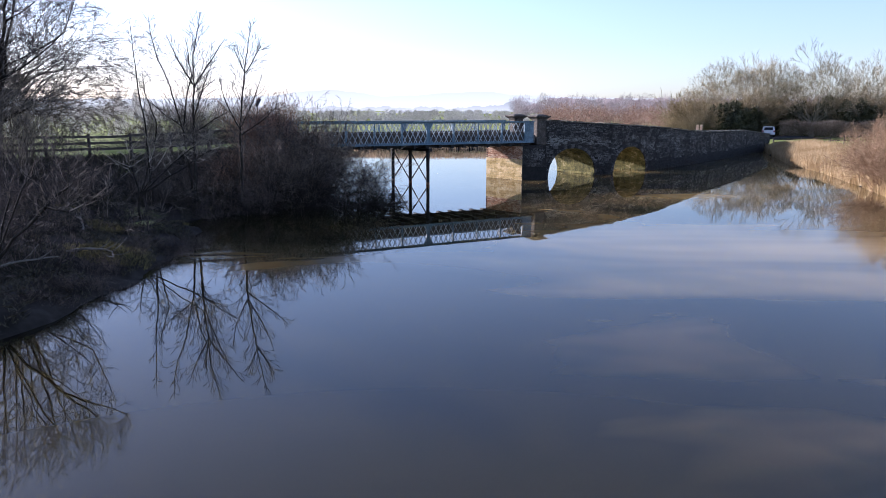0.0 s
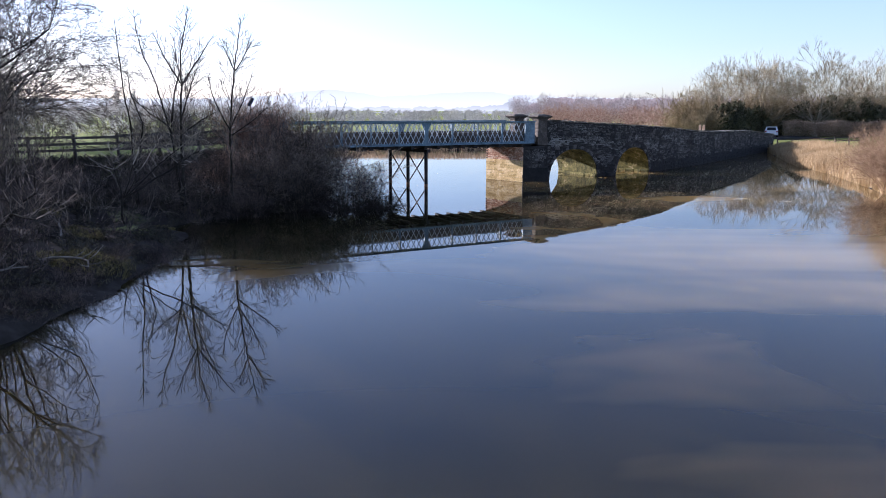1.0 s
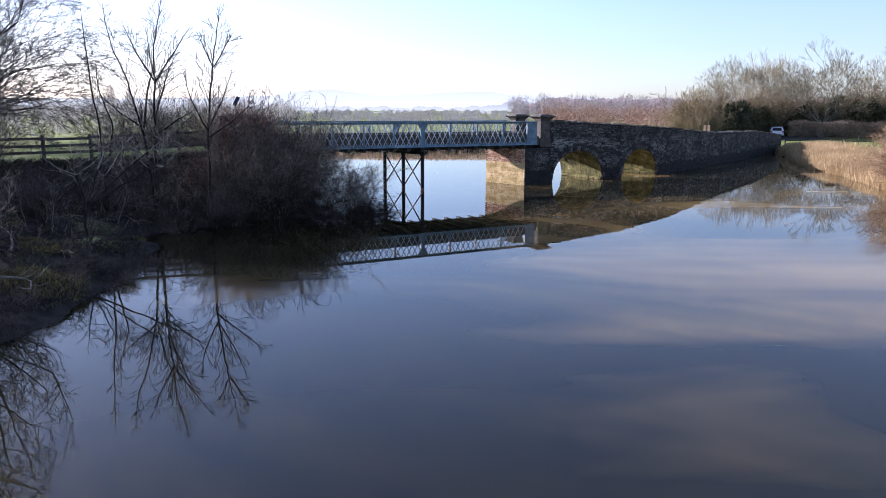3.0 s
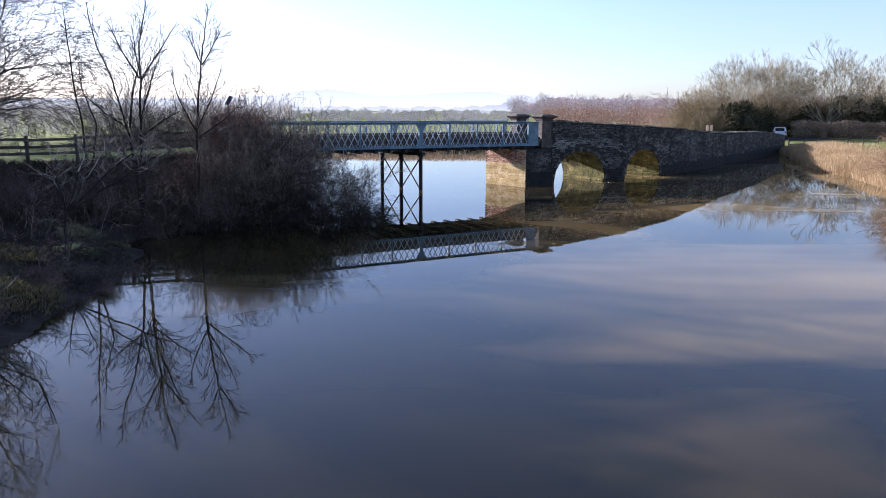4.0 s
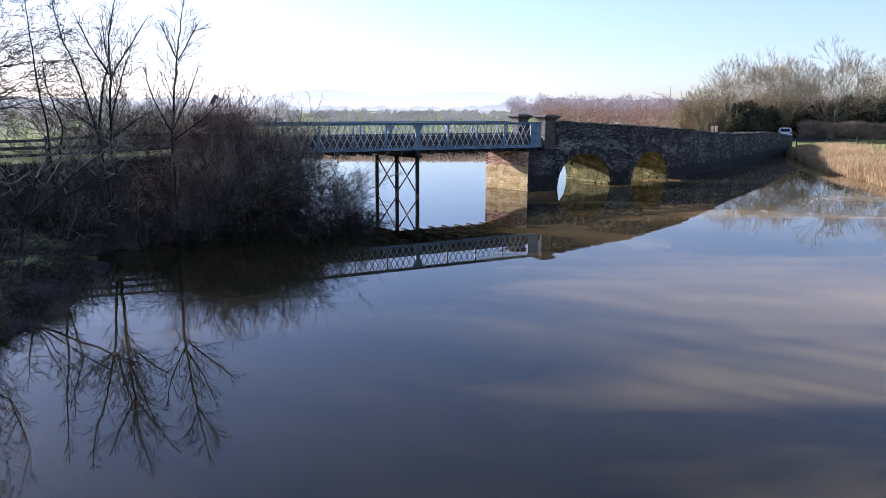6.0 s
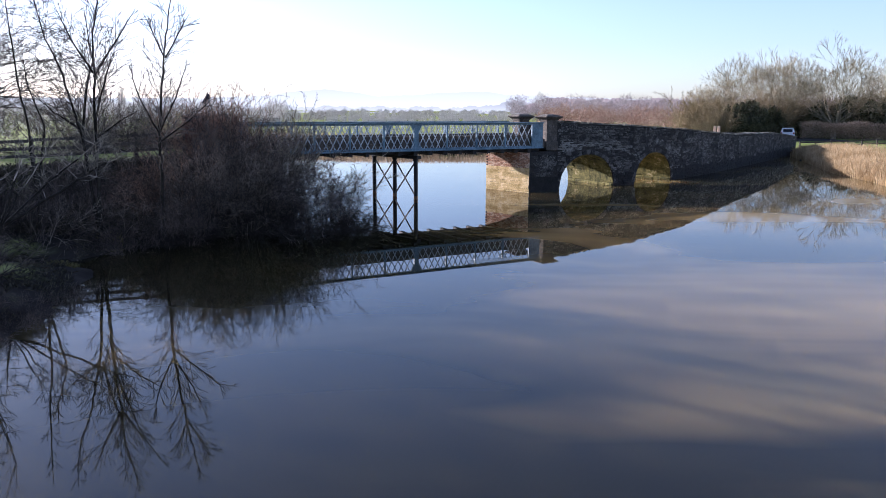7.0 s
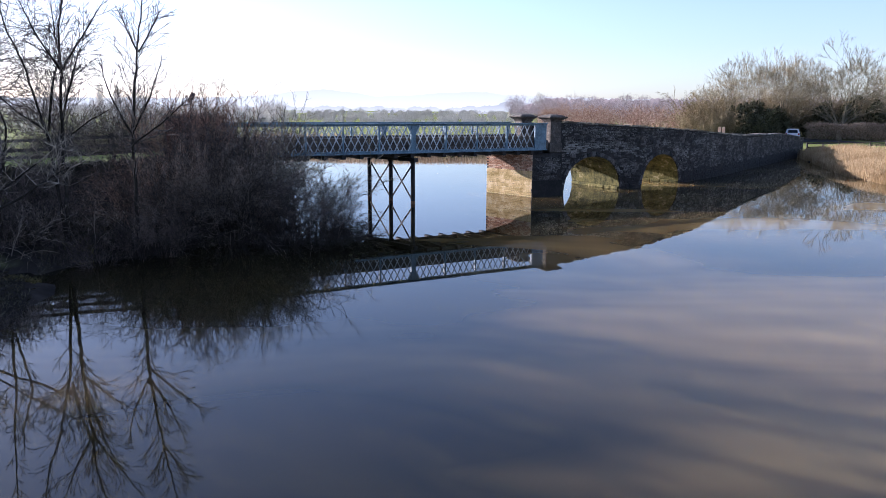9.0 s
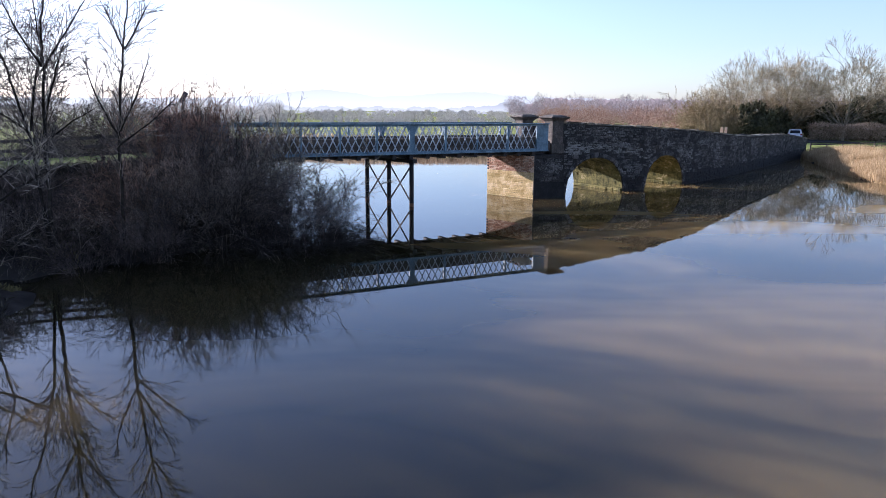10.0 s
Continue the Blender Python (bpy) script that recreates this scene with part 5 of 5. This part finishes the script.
ivy = [leaf_cloud(60 + k, [(0, 0, 0.9, 1.7, 1.4, 1.1), (1.2 - 0.5 * k, 0.2, 1.9, 0.9, 1.0, 1.0), (-1.1, -0.1, 1.5 + 0.3 * k, 0.9, 1.0, 1.1), (0.2, 0, 2.6, 0.8, 0.7, 0.9), (-0.4 + 0.3 * k, 0.2, 3.3, 0.55, 0.5, 0.8), (0.5, 0, 2.2 + 0.5 * k, 0.6, 0.6, 0.7)], 5200, 0.15, M_IVY) for k in range(3)]
for k, (x, y, c) in enumerate([(35.4, 109, 1.1), (36.6, 107.5, 1.35), (38.0, 108.5, 1.4), (39.2, 107, 1.2), (40.4, 108, 1.05), (38.8, 110.0, 1.5), (36.4, 110.5, 1.3), (46.8, 115.5, 1.4), (49.0, 112.5, 1.3), (52.4, 112.5, 1.4), (42.2, 110.5, 1.3), (44.0, 112.5, 1.2), (54.0, 114, 1.7), (50.6, 115, 1.5), (55.2, 111, 1.5), (57.6, 109.5, 1.6), (60.0, 106.5, 1.35), (63.5, 107.5, 1.5), (67.5, 107.5, 1.4)]):
    t = empty("ivy_bush", pose(x, y, gz(x, y) - 0.2, 0, 0, 70 * k) @ Matrix.Scale(0.88 * c, 4), "dark evergreen ivy thicket under the bare trees", "bush", "evergreen thickets")
    part_mesh("foliage", ivy[k % 3], t)
M_TWIG_OLIVE = material("olive_twigs", [(0.13, 0.098, 0.048), (0.215, 0.165, 0.085), (0.33, 0.262, 0.15)], 0.3, 0.9, 0, random_tone=0.4, island=True)
thicket = [shrub_mesh(75 + k, 60, 3.4, 2.2, M_TWIG_OLIVE, least=0.018, lift=0.01) for k in range(2)]
for k, (x, y, c) in enumerate([(31.5, 106, 0.8), (33.0, 107.5, 1.0), (34.4, 107.5, 1.0), (38.5, 112.5, 1.3), (42.0, 114.0, 1.2), (54, 114.5, 1.4), (56, 113.5, 1.3), (62.5, 106.5, 1.2), (66, 107, 1.3), (70, 106, 1.3), (34.0, 110.5, 1.3), (30.2, 109, 0.9), (32.5, 111, 1.5), (35.5, 115, 1.5), (39, 117, 1.5), (43, 118, 1.5), (47, 120, 1.6), (50, 118, 1.5), (53.5, 117, 1.5), (57, 118, 1.7), (61, 117, 1.7), (65, 117, 1.8), (70, 117, 1.9), (75, 117, 2.0), (44.6, 114, 1.6), (63, 111.8, 1.8), (68, 112, 1.8)]):
    bush(thicket[k % 2], x, y, c, 81 * k, "olive-brown bare thorn thicket under the trees", "thickets beyond the bridge")

M_TWIG_RUST = material("rusty_willow_twigs", [(0.17, 0.098, 0.052), (0.28, 0.175, 0.098), (0.40, 0.28, 0.17)], 0.5, 0.9, 0, random_tone=0.4, island=True)
rusty = shrub_mesh(71, 60, 3.0, 1.9, M_TWIG_RUST, least=0.009)
for k, (x, y, c) in enumerate([(23.8, 42.3, 0.95), (25.2, 46, 0.95), (23.0, 38.8, 0.95), (26.6, 49.5, 0.75), (25.8, 43.3, 1.05), (26.8, 46.8, 1.0), (24.6, 39.5, 1.1), (28.5, 51, 0.7)]):
    bush(rusty, x, y, c, 63 * k, "rust-coloured bare willow shrub among the reeds", "shrubs among the reeds")


def build_car():
    x, y = 44.3, 110.2
    ramp = bmesh.new()
    add_box(ramp, x - 6, x + 6, y - 6, y + 9, gz(x, y) - 0.6, gz(x, y) + 0.06, 0.0)
    rm = bpy.data.meshes.new("road")
    ramp.to_mesh(rm)
    ramp.free()
    rm.materials.append(M_ASPHALT)
    tagged(new("road", rm), "raised asphalt country lane", "road", kind="structure")
    c = empty("car", pose(x, y, gz(x, y) + 0.065, 0, 0, -22), "white hatchback car stopped on the road", "car")
    prof = [(-2.0, 0.28), (-2.05, 0.62), (-1.98, 0.88), (-1.72, 1.36), (-1.45, 1.46), (0.1, 1.46), (0.95, 0.98), (1.85, 0.84), (2.02, 0.6), (2.0, 0.28)]
    bm = bmesh.new()
    rows = []
    for xx in (-0.88, -0.80, 0.80, 0.88):
        k = 0.94 if abs(xx) > 0.85 else 1.0
        rows.append([bm.verts.new((xx * (0.82 if z > 1.2 else 1.0), yy, z * k + 0.28 * (1 - k))) for yy, z in prof])
    n = len(prof)
    for r0, r1 in zip(rows, rows[1:]):
        for i in range(n):
            bm.faces.new((r0[i], r0[(i + 1) % n], r1[(i + 1) % n], r1[i]))
    bm.faces.new(rows[0][::-1]), bm.faces.new(rows[-1])
    bmesh.ops.recalc_face_normals(bm, faces=bm.faces)
    body = part("body", bm, M_CAR, c)
    def pane(name, pts, mat, label=""):
        g = bmesh.new()
        g.faces.new([g.verts.new(p) for p in pts])
        r = bmesh.ops.extrude_face_region(g, geom=g.faces[:])
        nrm = (Vector(pts[1]) - Vector(pts[0])).cross(Vector(pts[2]) - Vector(pts[0])).normalized()
        for w in r["geom"]:
            if isinstance(w, bmesh.types.BMVert):
                w.co += nrm * 0.012
        bmesh.ops.recalc_face_normals(g, faces=g.faces)
        part(name, g, mat, body, label)
    pane("rear_window", [(-0.60, -1.965, 0.95), (0.60, -1.965, 0.95), (0.54, -1.745, 1.34), (-0.54, -1.745, 1.34)], M_GLASS)
    pane("windscreen", [(0.62, 0.92, 1.01), (-0.62, 0.92, 1.01), (-0.55, 0.20, 1.41), (0.55, 0.20, 1.41)], M_GLASS)
    for sx in (-1, 1):
        pts = [(sx * 0.86, -1.5, 0.95), (sx * 0.86, 0.7, 0.95), (sx * 0.735, 0.05, 1.38), (sx * 0.735, -1.3, 1.38)]
        pane("side_window", pts if sx > 0 else pts[::-1], M_GLASS)
        part("rear_lamp", box(sx * 0.74 - 0.11, sx * 0.74 + 0.11, -2.06, -1.98, 0.70, 0.90, 0.01), M_RED_LAMP, body, "red rear lamp")
        for yy in (-1.28, 1.28):
            w = part("wheel", tube((sx * 0.70, yy, 0.31), (sx * 0.90, yy, 0.31), 0.31, 0.31, 18), M_TYRE, c)
            part("rim", tube((sx * 0.89, yy, 0.31), (sx * 0.912, yy, 0.31), 0.20, 0.18, 14), M_CAR, w)
    part("bumper", box(-0.84, 0.84, -2.10, -2.0, 0.32, 0.56, 0.03), M_CAR, c)


build_car()


def build_marker(x, y):
    g = gz(x, y)
    t = empty("road_marker", pose(x, y, g), "slim road marker post with an orange reflective board", "road marker", "road markers")
    part("post", box(-0.04, 0.04, -0.03, 0.03, -0.2, 2.75 - g, 0.005), M_TIMBER, t)
    part("board", box(-0.15, 0.15, -0.06, -0.03, 2.0 - g, 2.75 - g, 0.01), M_ORANGE, t)


build_marker(28.4, 92.2)
build_marker(28.95, 92.5)


def build_verge_post(x, y):
    g = gz(x, y)
    t = empty("verge_post", pose(x, y, g), "short white reflector post on the verge", "post", "white verge posts")
    part("post", box(-0.06, 0.06, -0.05, 0.05, -0.2, 1.02, 0.01), M_CAR, t)
    part("reflector", box(-0.04, 0.04, -0.06, -0.052, 0.78, 0.92), M_RED_LAMP, t, "red reflector")


for x, y in ((30.6, 94.6), (33.1, 96.4), (33.7, 97.2)):
    build_verge_post(x, y)


def branch_mesh(name, pts, radii, mat, sides=6):
    """One unbroken tapering tube through the points."""
    vs, fs = [], []
    for k, p in enumerate(pts):
        d = (pts[min(k + 1, len(pts) - 1)] - pts[max(k - 1, 0)]).normalized()
        a = d.orthogonal().normalized()
        b = d.cross(a)
        vs += [tuple(p + (a * math.cos(q) + b * math.sin(q)) * radii[k]) for q in (2 * math.pi * i / sides for i in range(sides))]
        if k:
            o = (k - 1) * sides
            fs += [(o + i, o + (i + 1) % sides, o + sides + (i + 1) % sides, o + sides + i) for i in range(sides)]
    fs += [tuple(range(sides))[::-1], tuple(range(len(vs) - sides, len(vs)))]
    return mesh_from(name, vs, fs, mat, True)


def build_driftwood():
    rng = random.Random(33)
    for x, y, a, n in ((-11.0, 19.6, 20, 7), (-12.2, 22.8, 120, 8), (-11.8, 17.2, 40, 6), (-3.9, 35.4, 5, 5), (-3.5, 35.9, 150, 4)):
        b = empty("driftwood_branch", pose(x, y, max(gz(x, y), 0.0) - 0.06), "bleached dead branch lying at the water's edge", "branch", "branches on the bank")
        pts, e = [Vector((0, 0, 0.1))], Vector((math.cos(radians(a)), math.sin(radians(a)), 0.12))
        for i in range(n):
            e = (e + Vector((rng.gauss(0, 0.22), rng.gauss(0, 0.22), rng.gauss(0, 0.10)))).normalized()
            pts.append(pts[-1] + e * 0.3)
            if i > 1 and rng.random() < 0.7:
                f = (e + Vector((rng.gauss(0, 0.6), rng.gauss(0, 0.6), 0.3))).normalized()
                q = pts[-1]
                part_mesh("side_twig", branch_mesh("side_twig", [q, q + f * 0.25, q + (f + Vector((0, 0, 0.15))) * 0.5], [0.015, 0.011, 0.005], M_DRIFT), b)
        part_mesh("stem", branch_mesh("stem", pts, [0.036 * (1 - k / (n + 1)) + 0.008 for k in range(n + 1)], M_DRIFT), b)


build_driftwood()

# ================= masonry =================
def block_mesh(name, seed, mat):
    """Unit block, x -0.5..0.5, z 0..1, front at y=-1, with softened and uneven front edges."""
    r = random.Random(seed)
    j = lambda a: r.uniform(-a, a) * 1.6
    back = [(-0.5, 0, 0), (0.5, 0, 0), (0.5, 0, 1), (-0.5, 0, 1)]
    mid = [(-0.5 + j(0.02), -0.6, j(0.03)), (0.5 + j(0.02), -0.6, j(0.03)), (0.5 + j(0.02), -0.6, 1 + j(0.03)), (-0.5 + j(0.02), -0.6, 1 + j(0.03))]
    front = [(-0.42 + j(0.05), -1 + j(0.15), 0.10 + j(0.05)), (0.42 + j(0.05), -1 + j(0.15), 0.10 + j(0.05)), (0.42 + j(0.05), -1 + j(0.15), 0.90 + j(0.05)), (-0.42 + j(0.05), -1 + j(0.15), 0.90 + j(0.05))]
    vs = back + mid + front
    fs = [(8, 9, 10, 11)]
    for o in (0, 4):
        for i in range(4):
            fs.append((o + i, o + (i + 1) % 4, o + 4 + (i + 1) % 4, o + 4 + i))
    return vs, fs, mesh_from(name, vs, fs, mat)


BLOCKS = [block_mesh("stone", 80 + k, M_STONE) for k in range(6)]
BRICKS = [block_mesh("brick", 90 + k, M_BRICK) for k in range(3)]
ASHLAR = [block_mesh("footing_stone", 95 + k, M_FOOT) for k in range(3)]
M_STONE_REST = stone_material("dark_stone_courses", True)


M_STONE_PALE = stone_material("lime_stained_stone", False, 0.10)
PALE_BLOCKS = [block_mesh("stone", 180 + k, M_STONE_PALE) for k in range(4)]


def lay(rng, m, L, low, high, arch, top, lmin=0.22, lmax=0.5, hmin=0.15, hmax=0.24, gap=0.012, proud=0.045, rough=True):
    """Blocks of a rubble face in its own frame: rows of matrices."""
    out = []
    z = low
    while z < high:
        h = rng.uniform(hmin, hmax)
        x = -rng.uniform(0, lmax)
        while x < L:
            w = rng.uniform(lmin, lmax)
            xc = x + w / 2
            x += w
            if xc - w / 2 < -0.02 or xc + w / 2 > L + 0.02 or z + h > top(xc) + 0.02:
                continue
            if arch and arch[0] - 0.30 < xc < arch[1] + 0.30:
                lim = max([arch_z(min(max(q, arch[0] + 0.001), arch[1] - 0.001), arch) or 0 for q in (xc - w / 2, xc, xc + w / 2)]) + 0.34
                if z < lim:
                    if not (xc + w / 2 < arch[0] - 0.02 or xc - w / 2 > arch[1] + 0.02) or z > arch[2] - 0.1:
                        continue
            f = rng.uniform(0.66, 1.28) if rough else 1.0
            out.append(m @ pose(xc, 0.006, z + (h * (1 - f) * rng.random() + rng.uniform(-0.03, 0.03) if rough else 0), 0, rng.uniform(-5, 5) if rough else 0, 0) @ Matrix.Diagonal((w - gap, proud * rng.uniform(0.4, 1.5), h * f - gap, 1)))
        z += h
    return out


def joined(name, mats, kinds, mat, parent, seed=1):
    rng = random.Random(seed)
    vs, fs = [], []
    for m in mats:
        v, f, _ = rng.choice(kinds)
        o = len(vs)
        vs += [tuple(m @ Vector(p)) for p in v]
        fs += [tuple(o + i for i in q) for q in f]
    ob = new(name, mesh_from(name, vs, fs, mat))
    ob.parent = parent
    ob.matrix_parent_inverse = parent.matrix_world.inverted()
    return tagged(ob, kind="stuff")


def pieces(name, mats, kinds, parent, seed=1):
    rng = random.Random(seed)
    inv = parent.matrix_world.inverted()
    for m in mats:
        ob = new(name, rng.choice(kinds)[2])
        ob.parent = parent
        ob.matrix_basis = inv @ m


def build_masonry():
    rng = random.Random(77)
    near, rest, caps, vault_blocks = [], [], [], []
    for i in range(len(WALL) - 1):
        (x0, y0, t0, r0), (x1, y1, t1, r1) = WALL[i], WALL[i + 1]
        L = math.hypot(x1 - x0, y1 - y0)
        m = pose(x0, y0, 0, 0, 0, math.degrees(math.atan2(y1 - y0, x1 - x0)))
        a = ARCHES.get(i)
        got = lay(rng, m, L, -0.1, t0, a, lambda t: t0 + (t1 - t0) * t / L, lmin=0.16 + 0.03 * i, lmax=0.44 + 0.06 * i, hmin=0.09, hmax=0.17, proud=0.045 if i == 0 else 0.035)
        (near if i == 0 else rest).extend(got)
        x = 0.0
        while x < L - 0.1:
            w = min(rng.uniform(0.45, 0.8), L - x)
            zt = t0 + (t1 - t0) * (x + w / 2) / L
            slope = -math.degrees(math.atan2(t1 - t0, L))
            caps.append(m @ pose(x + w / 2, 0.47, zt - 0.005, rng.uniform(-1, 1), slope + rng.uniform(-0.8, 0.8), 0) @ Matrix.Diagonal((w - 0.015, 0.53, 0.10 * rng.uniform(0.8, 1.25), 1)))
            x += w
        if a:
            c, hw = (a[0] + a[1]) / 2, (a[1] - a[0]) / 2
            rows = 26
            for q in range(rows):
                f0, f1 = math.pi * q / rows, math.pi * (q + 1) / rows
                ends = []
                for f in (f0, f1):
                    tx = c - math.cos(f) * hw * 0.9995
                    ends.append(Vector((tx, 0, arch_z(tx, a) or a[2])))
                d = ends[1] - ends[0]
                n = Vector((d.z, 0, -d.x)).normalized()
                y = 0.02
                while y < ROAD_W - 0.05:
                    w = min(rng.uniform(0.3, 0.65), ROAD_W - y)
                    axis_m = Matrix((( 0, -n.x, d.normalized().x, 0), (1, 0, 0, 0), (0, -n.z, d.normalized().z, 0), (0, 0, 0, 1)))
                    vault_blocks.append(m @ Matrix.Translation(ends[0] + Vector((0, y + w / 2, 0))) @ axis_m @ Matrix.Diagonal((w - 0.012, 0.035 * rng.uniform(0.4, 1.2), d.length - 0.008, 1)))
                    y += w
            for side in (a[0], a[1]):
                for z0 in (-0.25, 0.0):
                    y = 0.02
                    while y < ROAD_W - 0.05:
                        w = min(rng.uniform(0.4, 0.8), ROAD_W - y)
                        sg = 1 if side == a[0] else -1
                        axis_m = Matrix(((0, -sg, 0, 0), (1, 0, 0, 0), (0, 0, 1, 0), (0, 0, 0, 1)))
                        vault_blocks.append(m @ Matrix.Translation((side, y + w / 2, z0)) @ axis_m @ Matrix.Diagonal((w - 0.012, 0.06, 0.15 if z0 == 0 else 0.24, 1)))
                        y += w
            k = 21
            for q in range(k):
                f = math.pi * (q + 0.5) / k
                c, hw = (a[0] + a[1]) / 2, (a[1] - a[0]) / 2
                px, pz = c - math.cos(f) * hw, arch_z(c - math.cos(f) * hw * 0.999, a) or a[2]
                e = 0.02
                qx, qz = c - math.cos(f + e) * hw, arch_z(c - math.cos(f + e) * hw * 0.999, a) or a[2]
                ang = math.atan2(qz - pz, qx - px)
                w = math.pi * (hw + (a[3] - a[2])) / 2 / k * 1.06
                mt = m @ Matrix.Translation((px, 0.006, pz)) @ Matrix.Rotation(-ang, 4, "Y") @ Matrix.Diagonal((w, 0.07, 0.26 * rng.uniform(0.85, 1.1), 1))
                ob = new("voussoir", BLOCKS[q % 6][2])
                ob.parent = stone_bridge
                ob.matrix_basis = mt
    pm = BRIDGE @ pose(PIER_CORNER[0], PIER_CORNER[1], 0, 0, 0, -10.2)
    pier = lay(rng, pm, 1.68, 0.90, 2.2, None, lambda t: 2.2)
    pieces("stone", pier, BLOCKS, bridge_pier, 3)
    wet = [q for q in near + rest if q.translation.z < 0.62 + 0.25 * rng.random()]
    wet_ids = {id(q) for q in wet}
    near, rest = [q for q in near if id(q) not in wet_ids], [q for q in rest if id(q) not in wet_ids]
    joined("wet_rubble_facing", wet, BLOCKS, M_TIDE, stone_bridge, 25)
    near.sort(key=lambda q: -q.translation.z)
    top = near[:300]
    pieces("stone", [q for k, q in enumerate(top) if not (2.0 < q.translation.z < 2.66 and k % 6 < 4)], BLOCKS, stone_bridge, 4)
    pieces("stone", [q for k, q in enumerate(top) if 2.0 < q.translation.z < 2.66 and k % 6 < 4], PALE_BLOCKS, stone_bridge, 14)
    pale_row = [q for q in rest if q.translation.z > 0.55 * q.to_scale().z and 0.30 < (q.translation.z - 1.2) < 1.35 and rng.random() < 0.2]
    ids = {id(q) for q in pale_row}
    joined("rubble_facing", near[300:] + [q for q in rest if id(q) not in ids], BLOCKS, M_STONE_REST, stone_bridge, 5)
    joined("pale_rubble_facing", pale_row, BLOCKS, stone_material("lime_stained_courses", True, 0.10), stone_bridge, 15)
    joined("vault_lining", vault_blocks, BLOCKS, M_VAULT, stone_bridge, 16)
    pieces("coping_stone", caps, [block_mesh("coping_stone", 100 + k, M_COPING) for k in range(4)], stone_bridge, 6)
    # lit flank of the pier: brick above pale footing stones
    along = Vector((math.cos(radians(PIER_ANG)), math.sin(radians(PIER_ANG)), 0)) * FLANK
    fm = BRIDGE @ pose(PIER_CORNER[0] + along.x, PIER_CORNER[1] + along.y, 0, 0, 0, PIER_ANG - 180)
    bricks = []
    z, row = 1.34, 0
    while z < 2.17:
        x = 0.0 if row % 2 else -0.115
        while x < FLANK:
            w = min(0.225, FLANK - x)
            if x >= 0 and w > 0.08:
                bricks.append(fm @ Matrix.LocRotScale((x + w / 2, 0.004, z), None, (w - 0.006, 0.016 * rng.uniform(0.7, 1.4), 0.066)))
            x += 0.235
        z += 0.077
        row += 1
    pieces("brick", bricks[:300], BRICKS, bridge_pier, 7)
    if len(bricks) > 300:
        joined("brick_facing", bricks[300:], BRICKS, M_BRICK, bridge_pier, 8)
    ends, z, row = [], 2.3, 0
    em = BRIDGE @ pose(-18.8, -0.52, 0)
    while z < 3.95:
        x = 0.0 if row % 2 else -0.11
        while x < 2.15:
            if x >= 0:
                ends.append(em @ Matrix.LocRotScale((x + 0.11, 0.004, z), None, (0.208, 0.018 * rng.uniform(0.6, 1.4), 0.066)))
            x += 0.22
        z += 0.078
        row += 1
    pieces("brick", ends, [block_mesh("brick", 190 + k, M_OLD_BRICK) for k in range(3)], end_wall, 27)
    foot = []
    for row in range(9):
        x, z = 0.0, -0.32 + row * 0.184
        while x < FLANK - 0.05:
            w = min(rng.uniform(0.22, 0.58), FLANK - x)
            foot.append(fm @ Matrix.LocRotScale((x + w / 2, 0.004, z), None, (w - 0.003, 0.014 * rng.uniform(0.6, 1.4), 0.182)))
            x += w
    pieces("footing_stone", foot, ASHLAR, bridge_pier, 9)


build_masonry()



def far_tree(x, y, h, w, label):
    """Single misty tree far off."""
    rng = random.Random(int(abs(x) * 7 + y))
    t = empty("far_tree", pose(x, y, 0.5), label, "tree", "lone far trees")
    segs = []
    for _ in range(420):
        v = Vector((rng.gauss(0, 1), rng.gauss(0, 1), rng.gauss(0, 1))).normalized() * rng.random() ** 0.4
        q = Vector((v.x * w, v.y * w, h * 0.55 + v.z * h * 0.42))
        e = (v + Vector((rng.gauss(0, 0.3), rng.gauss(0, 0.3), 0.8))).normalized()
        segs.append((*q, *(q + e * h * 0.09), 0.07, 0.03))
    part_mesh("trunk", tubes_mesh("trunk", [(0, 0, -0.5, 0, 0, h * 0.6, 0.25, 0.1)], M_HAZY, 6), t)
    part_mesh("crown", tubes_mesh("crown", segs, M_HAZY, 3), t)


far_tree(-141, 300, 13.0, 1.3, "tall narrow misty poplar")
far_tree(-133, 298, 12.0, 1.2, "tall narrow misty poplar")
far_tree(40, 392, 12.5, 3.0, "tall misty bare tree over the far woods")
